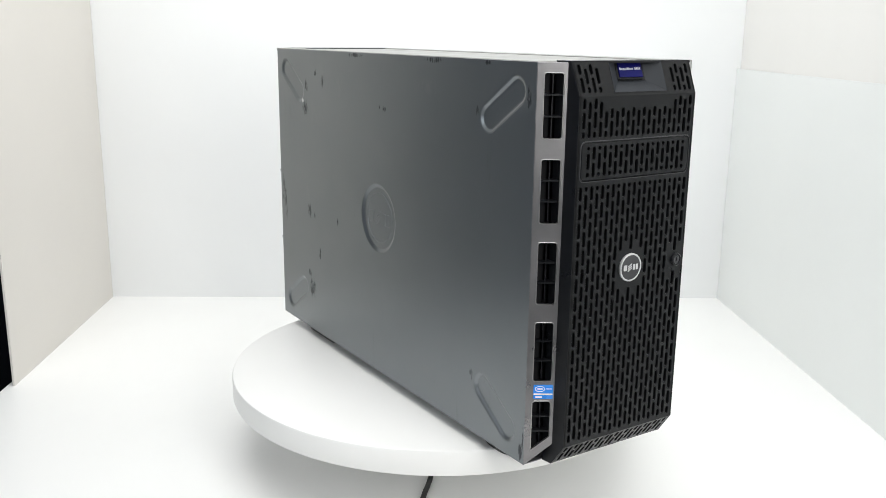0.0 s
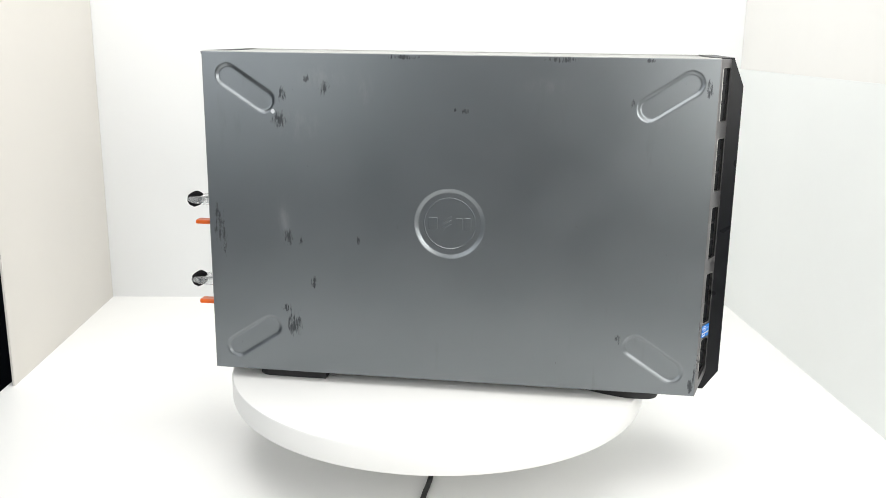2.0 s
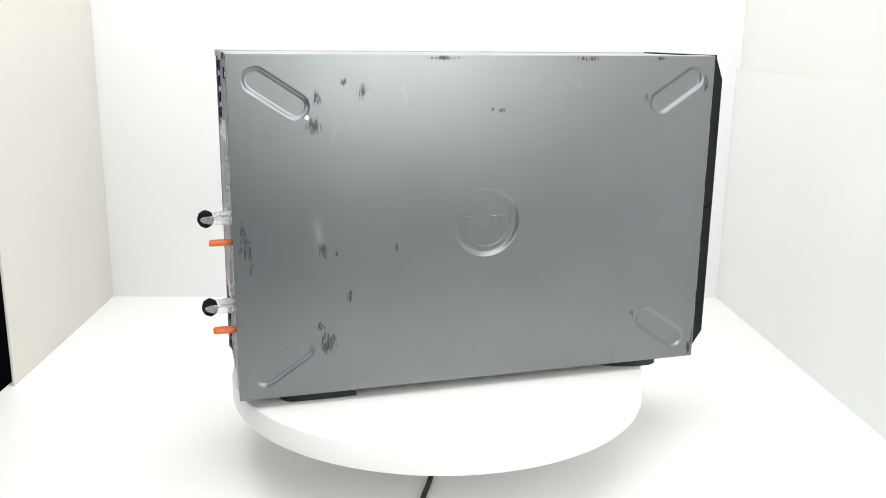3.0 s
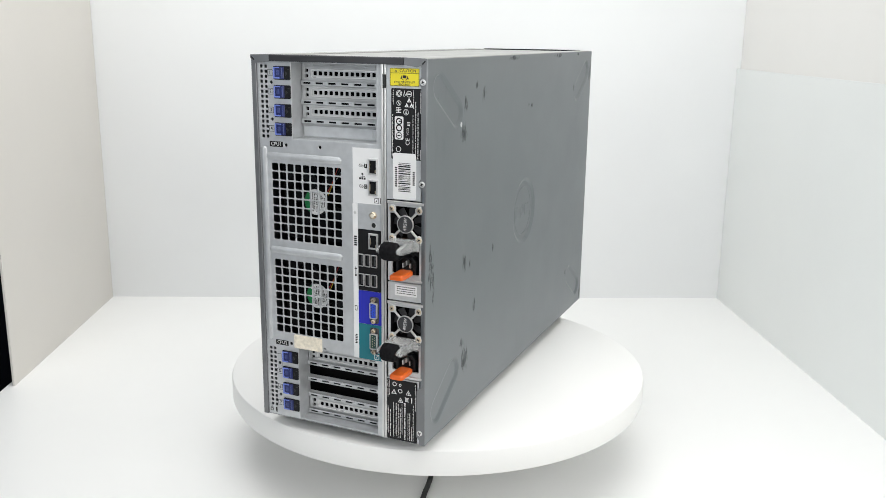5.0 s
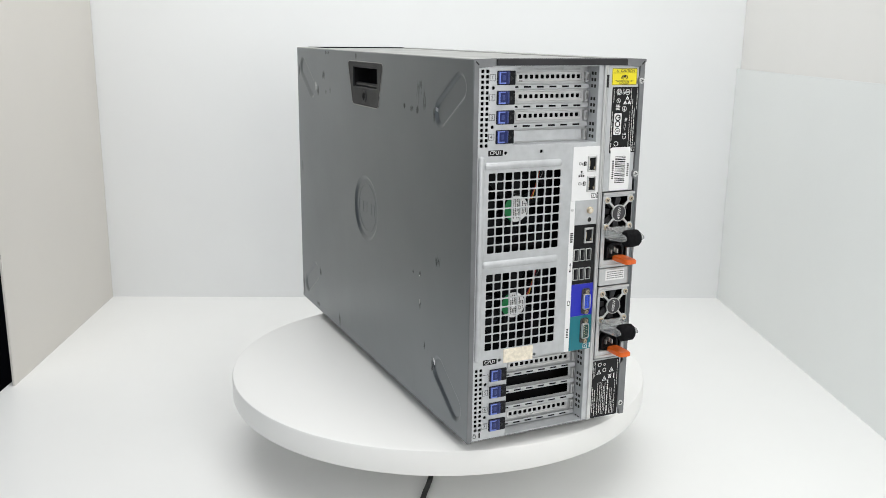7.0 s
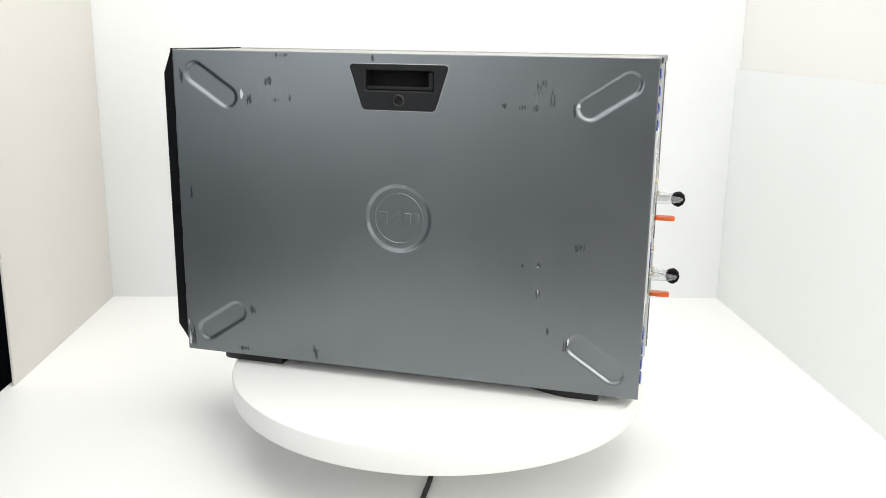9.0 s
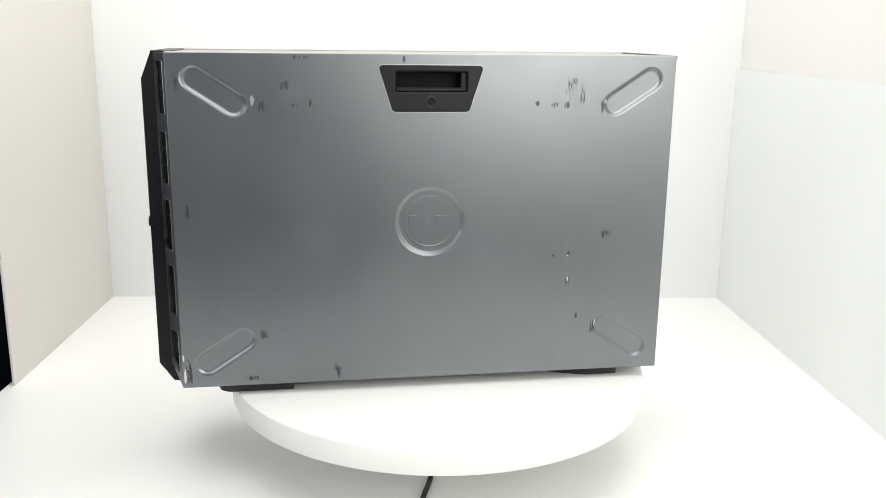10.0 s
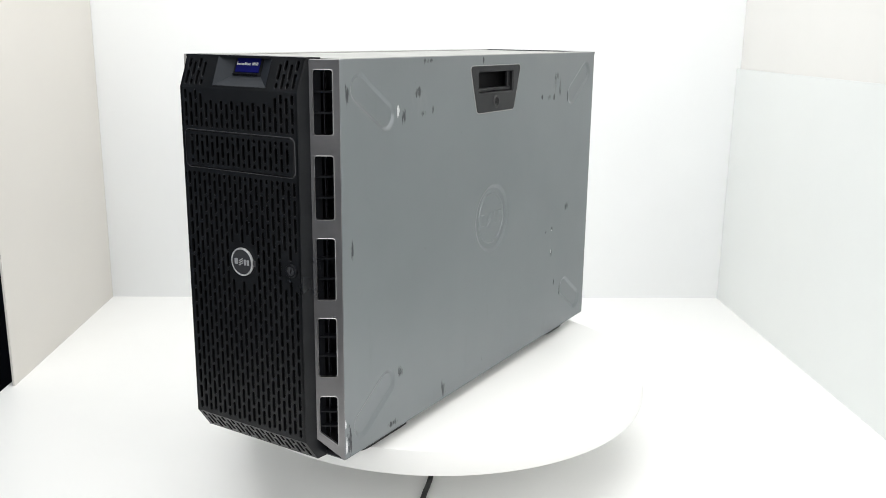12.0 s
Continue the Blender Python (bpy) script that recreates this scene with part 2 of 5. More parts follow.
class Shape:
    """Gathers faces in millimetres; a surface map turns (u, v, w) into x, y, z."""

    def __init__(self):
        self.v, self.f = [], []

    def loop(self, pts, w, on):
        i = len(self.v)
        self.v += [on(u, v, w) for u, v in pts]
        return list(range(i, i + len(pts)))

    def band(self, a, b):
        n = len(a)
        self.f += [(a[i], a[(i + 1) % n], b[(i + 1) % n], b[i]) for i in range(n)]

    def fill(self, outer, holes, w, on):
        bm = bmesh.new()
        edges = []
        for pts in (outer, *holes):
            vs = [bm.verts.new((u, v, 0)) for u, v in pts]
            edges += [bm.edges.new((vs[i - 1], vs[i])) for i in range(len(vs))]
        bmesh.ops.triangle_fill(bm, use_beauty=True, use_dissolve=False, edges=edges, normal=(0, 0, 1))
        bm.verts.index_update()
        i = len(self.v)
        self.v += [on(p.co.x, p.co.y, w) for p in bm.verts]
        self.f += [tuple(i + p.index for p in f.verts) for f in bm.faces]
        bm.free()

    def plate(self, outer, w0, w1, on, holes=(), bev=0.0, hole_bev=0.0):
        """A plate from w1 (back) to w0 (face), with holes through it and a bevel round its face."""
        if holes:
            self.fill(grown(outer, -bev), [grown(h, hole_bev) for h in holes], w0, on)
            self.fill(outer, holes, w1, on)
        else:
            self.f.append(tuple(self.loop(grown(outer, -bev), w0, on)))
            self.f.append(tuple(self.loop(outer, w1, on)))
        self.wall(outer, w0, w1, on, bev)
        for h in holes:
            self.wall(h, w0, w1, on, -hole_bev)
        return self

    def wall(self, pts, w0, w1, on, bev=0.0):
        step = math.copysign(min(abs(bev), abs(w0 - w1) * 0.5), w0 - w1)
        b = self.loop(pts, w1, on)
        if bev:
            m = self.loop(pts, w0 - step, on)
            self.band(b, m)
            self.band(m, self.loop(grown(pts, -bev), w0, on))
        else:
            self.band(b, self.loop(pts, w0, on))

    def dish(self, pts, inset, depth, on, w=0.0):
        """A pressed hollow: a sloping rim from the loop at w down to depth, and a floor."""
        a = self.loop(pts, w, on)
        m = self.loop(grown(pts, -inset * 0.3), w - depth * 0.2, on)
        m2 = self.loop(grown(pts, -inset * 0.75), w - depth * 0.9, on)
        b = self.loop(grown(pts, -inset), w - depth, on)
        self.band(a, m), self.band(m, m2), self.band(m2, b)
        self.f.append(tuple(b))

    def mound(self, cu, cv, half, r, angle, base, height, on):
        """A pressed half-round rib with round ends."""
        steps = [(math.cos(radians(a)), math.sin(radians(a))) for a in (0, 20, 40, 60, 78)]
        rings = [self.loop(slot(cu, cv, half, r * c, angle, 8), base + height * h, on) for c, h in steps]
        for a, b in zip(rings, rings[1:]):
            self.band(a, b)
        self.f += [tuple(rings[-1]), tuple(rings[0])]
        return self

    def ring(self, cu, cv, r0, r1, w0, w1, on, n=32):
        self.plate(circle(cu, cv, r1, n), w0, w1, on, [circle(cu, cv, r0, n)])
        return self

    def tube(self, pts, r, n=8):
        """A round cord along points given in millimetres."""
        rings = []
        for i, p in enumerate(pts):
            p = Vector(p)
            d = (Vector(pts[min(i + 1, len(pts) - 1)]) - Vector(pts[max(i - 1, 0)])).normalized()
            s = d.cross(Vector((0.3, 0.2, 1)) if abs(d.z) < 0.9 else Vector((1, 0, 0))).normalized()
            t = d.cross(s)
            k = len(self.v)
            for j in range(n):
                a = 2 * math.pi * j / n
                q = p + (s * math.cos(a) + t * math.sin(a)) * r
                self.v.append((q.x, q.y, q.z))
            rings.append(list(range(k, k + n)))
        for a, b in zip(rings, rings[1:]):
            self.band(a, b)
        self.f += [tuple(rings[0]), tuple(rings[-1])]
        return self

    def mesh(self, name, mat, smooth=False):
        bm = bmesh.new()
        vs = [bm.verts.new((x / 1000, y / 1000, z / 1000)) for x, y, z in self.v]
        for f in self.f:
            if len(set(f)) > 2:
                try:
                    bm.faces.new([vs[i] for i in f])
                except ValueError:
                    pass
        bmesh.ops.remove_doubles(bm, verts=bm.verts, dist=2e-6)
        bmesh.ops.recalc_face_normals(bm, faces=bm.faces)
        me = bpy.data.meshes.new(name)
        bm.to_mesh(me)
        bm.free()
        me.materials.append(mat)
        if smooth:
            for q in me.polygons:
                q.use_smooth = True
            me.set_sharp_from_angle(angle=radians(35))
        return me


def under(parent):
    """The nearest holder that keeps to thing > part > sub-part."""
    while parent and parent.parent and parent.parent.parent:
        parent = parent.parent
    return parent


def part(name, shape, mat, parent=None, label="", smooth=False):
    """Links a shape as one mesh object, under a thing or a part."""
    ob = new(name, shape.mesh(name, mat, smooth))
    ob.parent = under(parent)
    return tagged(ob, label)


def word(name, text, size, mat, parent, m):
    """Flat lettering in the built-in font, size in millimetres, at the pose m of its parent."""
    cu = bpy.data.curves.new(name, "FONT")
    cu.body, cu.size, cu.align_x, cu.align_y, cu.extrude = text, size / 1000, "CENTER", "CENTER", 0.00008
    tmp = new(name, cu)
    bpy.context.view_layer.update()
    me = bpy.data.meshes.new_from_object(tmp.evaluated_get(bpy.context.evaluated_depsgraph_get()))
    bpy.data.objects.remove(tmp)
    me.materials.clear()
    me.materials.append(mat)
    ob = new(name, me)
    ob.parent = under(parent)
    ob.matrix_basis = m
    return ob


def flat(u, v, w):
    return (u, v, w)


# ---- the booth: floor board and wall boards (turned a little against the camera) ----
def booth_wall(name, a, b, z0, z1, thick, mat, label, category="wall"):
    """An upright board from a to b (x, y in mm), growing to the right of that direction."""
    ax, ay = a
    d = Vector((b[0] - ax, b[1] - ay))
    length = d.length
    d.normalize()
    def on(u, v, w):
        return (ax + d.x * u + d.y * w, ay + d.y * u - d.x * w, v)
    ob = part(name, Shape().plate(rect(0, z0, length, z1), thick, 0, on, bev=0.8), mat)
    return tagged(ob, label, category, kind="structure")


FZ = FLOOR_Z * 1000
booth_wall("wall_back", (-837.3, 713.5), (793.1, 760.4), FZ, 1220.6, -14, WHITE_BACK, "white foam board back wall of the photo booth")
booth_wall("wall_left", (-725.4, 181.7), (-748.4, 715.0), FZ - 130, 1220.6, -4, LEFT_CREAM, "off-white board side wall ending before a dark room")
booth_wall("wall_right_lower", (652.6, 755.7), (717.5, -687.0), FZ, 388.7, -5, WHITE_SIDE, "glossy bluish white lower board of the side wall")
booth_wall("wall_right_upper", (660.9, 755.7), (726.6, -687.0), FZ + 30, 1220.6, -12, CREAM, "cream white upper board behind the lower board")
tagged(part("floor", Shape().plate([(-721.5, -860), (716.1, -860), (660.9, 776.7), (-750.1, 739.1)], FZ, FZ - 22, flat, bev=1.0), WHITE_FLOOR),
       "white laminate table board under the turntable", "floor", kind="structure")


# unseen room, added for dark bluish reflections and light bounced off its ceiling
def room():
    x0, x1, y0, y1, z0, z1 = -2300, 2300, -3200, 2000, -900, 1900
    for name, a, b in (("wall_west", (x0, y1), (x0, y0)), ("wall_south", (x0, y0), (x1, y0)), ("wall_east", (x1, y0), (x1, y1)), ("wall_north", (x1, y1), (x0, y1))):
        booth_wall(name, a, b, z0, z1, 60, ROOM, "unseen dim bluish wall, added for dark reflections")
    tagged(part("room_floor", Shape().plate(rect(x0, y0, x1, y1), z0, z0 - 50, flat), ROOM_FLOOR), "unseen grey floor, added for reflections", "floor", kind="structure")
    tagged(part("ceiling", Shape().plate(rect(x0, y0, x1, y1), z1 + 50, z1, flat), CEILING), "unseen ceiling, added white to bounce light", "ceiling", kind="structure")
    # added black sheet stands in for the unlit room past the left wall
    booth_wall("backdrop_dark", (-1150, 780), (-1150, 1700), z0, 1500, 10, GAP_BLACK, "black sheet added for the dark of the room beside the booth", "curtain")


room()

# ---- the turntable ----
turntable = tagged(new("turntable"), "round white motorised turntable on a white board", "turntable")
turntable.location = (0, 0, FLOOR_Z)
# hidden base; its white is there to brighten the shadow under the disc
part("base", Shape().plate(circle(0, 0, 95, 48), -FZ - FOOT * 1000 - DISC_T * 1000 - 2, 0, flat, bev=2), DISC, turntable, "unseen base, made white to bounce light under the disc", True)


def platter_shape():
    s, r, t = Shape(), DISC_R * 1000, DISC_T * 1000
    prof = [(r - 4, 0), (r - 1.2, 1), (r, 4), (r, t - 4), (r - 1.2, t - 1.2), (r - 4, t)]
    rings = [s.loop(circle(0, 0, q, 160), w, flat) for q, w in prof]
    for a, b in zip(rings, rings[1:]):
        s.band(a, b)
    s.f += [tuple(rings[0]), tuple(rings[-1])]
    return s


platter = part("platter", platter_shape(), DISC, turntable, "thick white lacquered disc with a rounded edge", True)
platter.location = (0, 0, -FOOT - DISC_T - FLOOR_Z)

cord = tagged(part("power_cord", Shape().tube([(0, -60, FZ + 4), (2.1, -38.6, FZ + 3.5), (-4.4, -82.6, FZ + 3.5), (-6.5, -110.2, FZ + 3.5), (-10.0, -143.3, FZ + 3.5), (-15.5, -173.0, FZ + 3.5), (-22.1, -214.9, FZ + 3.5), (-33.0, -291.9, FZ + 3.5), (-66.0, -446.2, FZ + 3.5), (-85, -700, FZ + 3.5), (-95, -855, FZ + 3.5), (-97, -885, FZ - 10), (-98, -900, FZ - 120)], 3.5), RUBBER, None, "", True), "thin black power cord leading out from under the turntable", "cable")

# ---- the tower server (millimetres; x to its front, z from its feet) ----
YA, YB, XR, XF, ZT = -116.5, 101.5, -295.6, 353.5, 431.0
YC, FH = (YA + YB) / 2, FOOT * 1000
server = tagged(new("tower_server"), "grey and black tower server computer with scuffed steel side panels", "computer")
server.location = (0, 0, -FOOT)


def on_a(u, v, w):
    return (u, YA - w, v + FH)


def on_b(u, v, w):
    return (u, YB + w, v + FH)


def on_top(u, v, w):
    return (u, v, ZT + w + FH)


def on_rear(a, b, w):
    """a from the edge of the latched side, b up."""
    return (XR - w, YB - a, b + FH)


def on_front(x):
    return lambda u, v, w: (x + w, u, v + FH)


CX, CZ = 29.0, 216.5


def side_panel(name, on, mat, handle):
    """A pressed sheet: four slanting oval hollows, a round emblem hollow, folded edges."""
    ovals = [slot(CX + sx * 268.5, CZ + sz * 168.5, 28, 17, (33.5 if sx * sz > 0 else -33.5), 14) for sx in (-1, 1) for sz in (-1, 1)]
    ring = circle(CX, CZ, 46.5, 72)
    outer = rect(XR, 0.0, XF, ZT, 1.5, 2)
    holes = ovals + [ring]
    if handle:
        holes.append(grown(HANDLE, 0.4))
    s = Shape()
    s.fill(grown(outer, -0.8), holes, 0, on)
    s.wall(outer, 0, -5.5, on, 0.8)
    for o in ovals:
        s.dish(o, 6.5, 2.6, on)
    # emblem: a sloping band down to a flat round field with a fine inner line
    loops = [s.loop(circle(CX, CZ, r, 72), w, on) for r, w in ((46.5, 0), (45.3, -0.35), (41.2, -2.4), (39.8, -2.6), (34.4, -2.6), (33.9, -2.1), (33.2, -2.1), (32.7, -2.6))]
    for a, b in zip(loops, loops[1:]):
        s.band(a, b)
    s.f.append(tuple(loops[-1]))
    ob = part(name, s, mat, server)
    # plain raised strokes in place of the maker's mark
    e = Shape()
    mirror = 1 if on is on_a else -1
    for u0, u1 in ((-28, -16), (8, 17), (19, 28)):
        u0, u1 = sorted((u0 * mirror, u1 * mirror))
        e.plate(rect(CX + u0, CZ - 8, CX + u1, CZ + 8, 1.5, 2), -2.1, -3.0, on, bev=0.4)
    for k in (-5, 0, 5):
        e.plate(slot(CX - 4 * mirror, CZ + k, 6.5, 0.9, 35 * mirror, 3), -2.1, -3.0, on, bev=0.3)
    part("emblem", e, mat, ob, "raised plain strokes on a round pressed emblem", True)
    return ob


HANDLE = [(74, 359.5), (78, 362), (93.5, 411), (94, 414.5), (91, 416.8), (-34, 416.8), (-37, 414.5), (-36.5, 411), (-21, 362), (-17, 359.5)]

panel_a = tagged(side_panel("side_panel", on_a, PAINT_A, False), "grey satin steel side panel with dark scuffs")
panel_b = tagged(side_panel("side_panel", on_b, PAINT_B, True), "grey satin steel side panel with a black latch and chips")


def latch_handle():
    ob = part("latch_handle", Shape().plate(grown(HANDLE, 0.6), 0.6, -6, on_b, [rect(-17.5, 384, 73.5, 409.5, 2)], bev=0.7, hole_bev=1.6), LATCH_GREY, panel_b, "black plastic latch plate with a finger recess", True)
    part("latch_rim", Shape().plate(grown(HANDLE, 1.6), 0.5, -1, on_b, [grown(HANDLE, 0.65)], bev=0.3), CHROME_EDGE, panel_b, "thin bright edge round the latch")
    s = Shape()
    s.dish(rect(-17.5, 384, 73.5, 409.5, 2), 2, 22, on_b, -2)
    part("finger_recess", s, DARK, panel_b, "deep black finger recess")
    part("latch_bar", Shape().plate(rect(-17, 384.5, 73, 389.5, 1.5), -2.5, -8, on_b, bev=1.2).plate(rect(-17, 384.5, -10, 409, 1.5), -4, -8.2, on_b, bev=1.0), LATCH_GREY, panel_b, "ledge inside the finger recess")
    lock = part("lock_screw", Shape().plate(circle(28.5, 371.6, 8.4, 28), 1.8, -1, on_b, [circle(28.5, 371.6, 5.6, 24)], bev=1.2, hole_bev=0.4), RUBBER, panel_b, "round black lock with a cross slot", True)
    part("lock_core", Shape().plate(circle(28.5, 371.6, 5.5, 24), 1.0, -1, on_b, [slot(28.5, 371.6, 3, 0.9, 40), circle(27.2, 370.4, 1.5, 10)]), DARK, panel_b, "dark key slot")


latch_handle()

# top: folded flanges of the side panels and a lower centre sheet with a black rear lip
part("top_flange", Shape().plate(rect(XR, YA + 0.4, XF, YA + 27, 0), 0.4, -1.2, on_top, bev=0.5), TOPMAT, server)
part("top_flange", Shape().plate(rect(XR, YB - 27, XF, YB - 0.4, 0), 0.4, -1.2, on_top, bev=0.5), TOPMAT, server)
part("top_panel", Shape().plate(rect(XR + 4, YA + 27.6, XF, YB - 27.6), -0.8, -4, on_top, bev=0.5), TOPMAT, server, "grey top sheet, lightened for reflected light, between folded flanges")
part("rear_lip", Shape().plate(rect(XR - 3, YA + 26.4, XR + 3.6, YB - 25.8), 0.9, -6.5, on_top, bev=0.8), LIP, server, "black plastic lip along the rear top edge")
part("bottom_panel", Shape().plate([(XR + 2, YA + 1.5), (XF - 1, YA + 1.5), (XF - 1, YB - 1.5), (XR + 2, YB - 1.5)], 1.0 - ZT, 0.2 - ZT, on_top), FLANGE, server)
# dark core that closes the inside and stands in for its shade
part("core_shade", Shape().plate(rect(XR + 55, YA + 6, XF - 4, YB - 30), -6, 3 - ZT, on_top), DARK, server, "dark block standing in for the shade inside")


# feet
def foot(cx, side, rounded, tapered):
    """An outward edge that is rounded or tapers off at one end; rounded, tapered: -1 the rear end, 1 the front end, 0 neither."""
    edge = []
    for k in range(25):
        u = -50 + 100 * k / 24
        d = 15.0
        if rounded:
            d += 22 - math.sqrt(max(0.0, 22 ** 2 - max(0.0, u * rounded - 28) ** 2))
        if tapered:
            d += 22 * max(0.0, (u * tapered + 10) / 60) ** 1.4
        edge.append((cx + u, YA + d if side < 0 else YB - d))
    inner = YA + 62 if side < 0 else YB - 62
    s = Shape().plate(edge + [(cx + 50, inner), (cx - 50, inner)], 0.4, -FH, lambda u, v, w: (u, v, w + FH), bev=0.6)
    part("foot", s, RUBBER, server, "flat black rubber foot with a rounded outer edge", True)


foot(-194, -1, -1, 0), foot(262, -1, 1, -1), foot(-194, 1, 0, 1), foot(262, 1, 1, 0)

# slanting vent frames between the side panels and the bezel
WINDOWS = [(356, 420), (269.5, 334.5), (183.5, 249), (98, 163)]


def vent_frame(side):
    """side -1: the plain side panel's; +1: the latched one's."""
    y0, y1 = (YA, -89.0) if side < 0 else (YB, 2 * YC + 89.0)
    dx, dy = 370.5 - XF, y1 - y0
    ln = math.hypot(dx, dy)
    tx, ty = dx / ln, dy / ln
    nx, ny = (-ty, tx) if side > 0 else (ty, -tx)
    if nx < 0:
        nx, ny = -nx, -ny

    def on(u, v, w):
        return (XF + tx * u + nx * w, y0 + ty * u + ny * w, v + FH)

    holes = [rect(7.5, a, 26.5, b, 2, 2) for a, b in WINDOWS]
    low = [(7.5, 19), (26.5, 34), (26.5, 73), (24.5, 75), (9.5, 75), (7.5, 73)]
    outer = [(0, 0), (ln, 27), (ln, ZT - 0.6), (0, ZT - 0.6)]
    ob = part("vent_frame", Shape().plate(outer, 0, -3, on, holes + [low], bev=0.4, hole_bev=0.0), TRIM, server, "grey metallic frame with five vent windows")
    for h in holes + [low]:
        part("window_rim", Shape().plate(grown(h, 1.0), 0.5, -2.0, on, [h], bev=0.5), CHROME_EDGE, ob, "thin bright edge round a vent window")
    k = Shape()
    for (a, b) in WINDOWS + [(22, 73)]:
        for f in (1 / 3, 2 / 3):
            z = a + (b - a) * f
            k.plate(rect(7, z - 0.9, 27, z + 0.9), -4, -16, on)
        k.plate(rect(16.4, a, 17.6, b), -9, -16, on)
    part("louver", k, BLACK_SIDE, ob, "black cross bars behind the windows")
    # dark sheet stands in for the shade behind the windows
    part("vent_shade", Shape().plate([(1, 3), (ln - 1, 28), (ln - 1, ZT - 3), (1, ZT - 3)], -17, -18.5, on), DARK, ob)
    return on, ob


on_va, frame_a = vent_frame(-1)
on_vb, frame_b = vent_frame(1)
st = part("processor_sticker", Shape().plate(rect(8, 78, 29, 94, 1), 0.35, 0, on_va), STICKER_BLUE, frame_a, "small blue processor sticker")
part("sticker_band", Shape().plate(rect(8.4, 82.6, 28.6, 84.2), 0.45, 0.2, on_va), TAN, frame_a)
part("sticker_oval", Shape().plate([(15 + 5.5 * math.cos(a / 10 * math.pi), 89.3 + 3.3 * math.sin(a / 10 * math.pi)) for a in range(20)], 0.45, 0.2, on_va,
     [[(15 + 4.7 * math.cos(a / 10 * math.pi), 89.3 + 2.6 * math.sin(a / 10 * math.pi)) for a in range(20)]])
     .plate(rect(12, 88.7, 18, 90.0), 0.45, 0.2, on_va).plate(rect(21.5, 89.0, 27.5, 89.8), 0.45, 0.2, on_va).plate(rect(10.5, 79.2, 17.5, 81), 0.45, 0.2, on_va), INK_WHITE, frame_a)

# ---- front bezel ----
BX = 386.0
BW = 81.5                      # half width
PITCH, PERIOD, SLOT_H, SLOT_R = 7.45, 19.3, 6.4, 2.0
bezel = part("bezel", Shape(), BLACK, server, "black perforated front bezel")
COLS = [YC + PITCH * k for k in range(-10, 11)]


def slots_between(z0, z1, phase, cols, keep_out=()):
    """Staggered upright slots between two heights; cut ones become short slots or dots."""
    out = []
    for k, u in cols:
        z = phase + (PERIOD / 2 if k % 2 else 0) - 3 * PERIOD
        while z < z1 + PERIOD:
            lo, hi = max(z - SLOT_H - SLOT_R, z0), min(z + SLOT_H + SLOT_R, z1)
            if hi - lo >= 2 * SLOT_R + 0.02 and not any(abs(u - ku) < kr and lo < kz + kr and hi > kz - kr for ku, kz, kr in keep_out):
                out.append(slot(u, (lo + hi) / 2, max(0.05, (hi - lo) / 2 - SLOT_R), SLOT_R, 90, 3))
            z += PERIOD
    return out


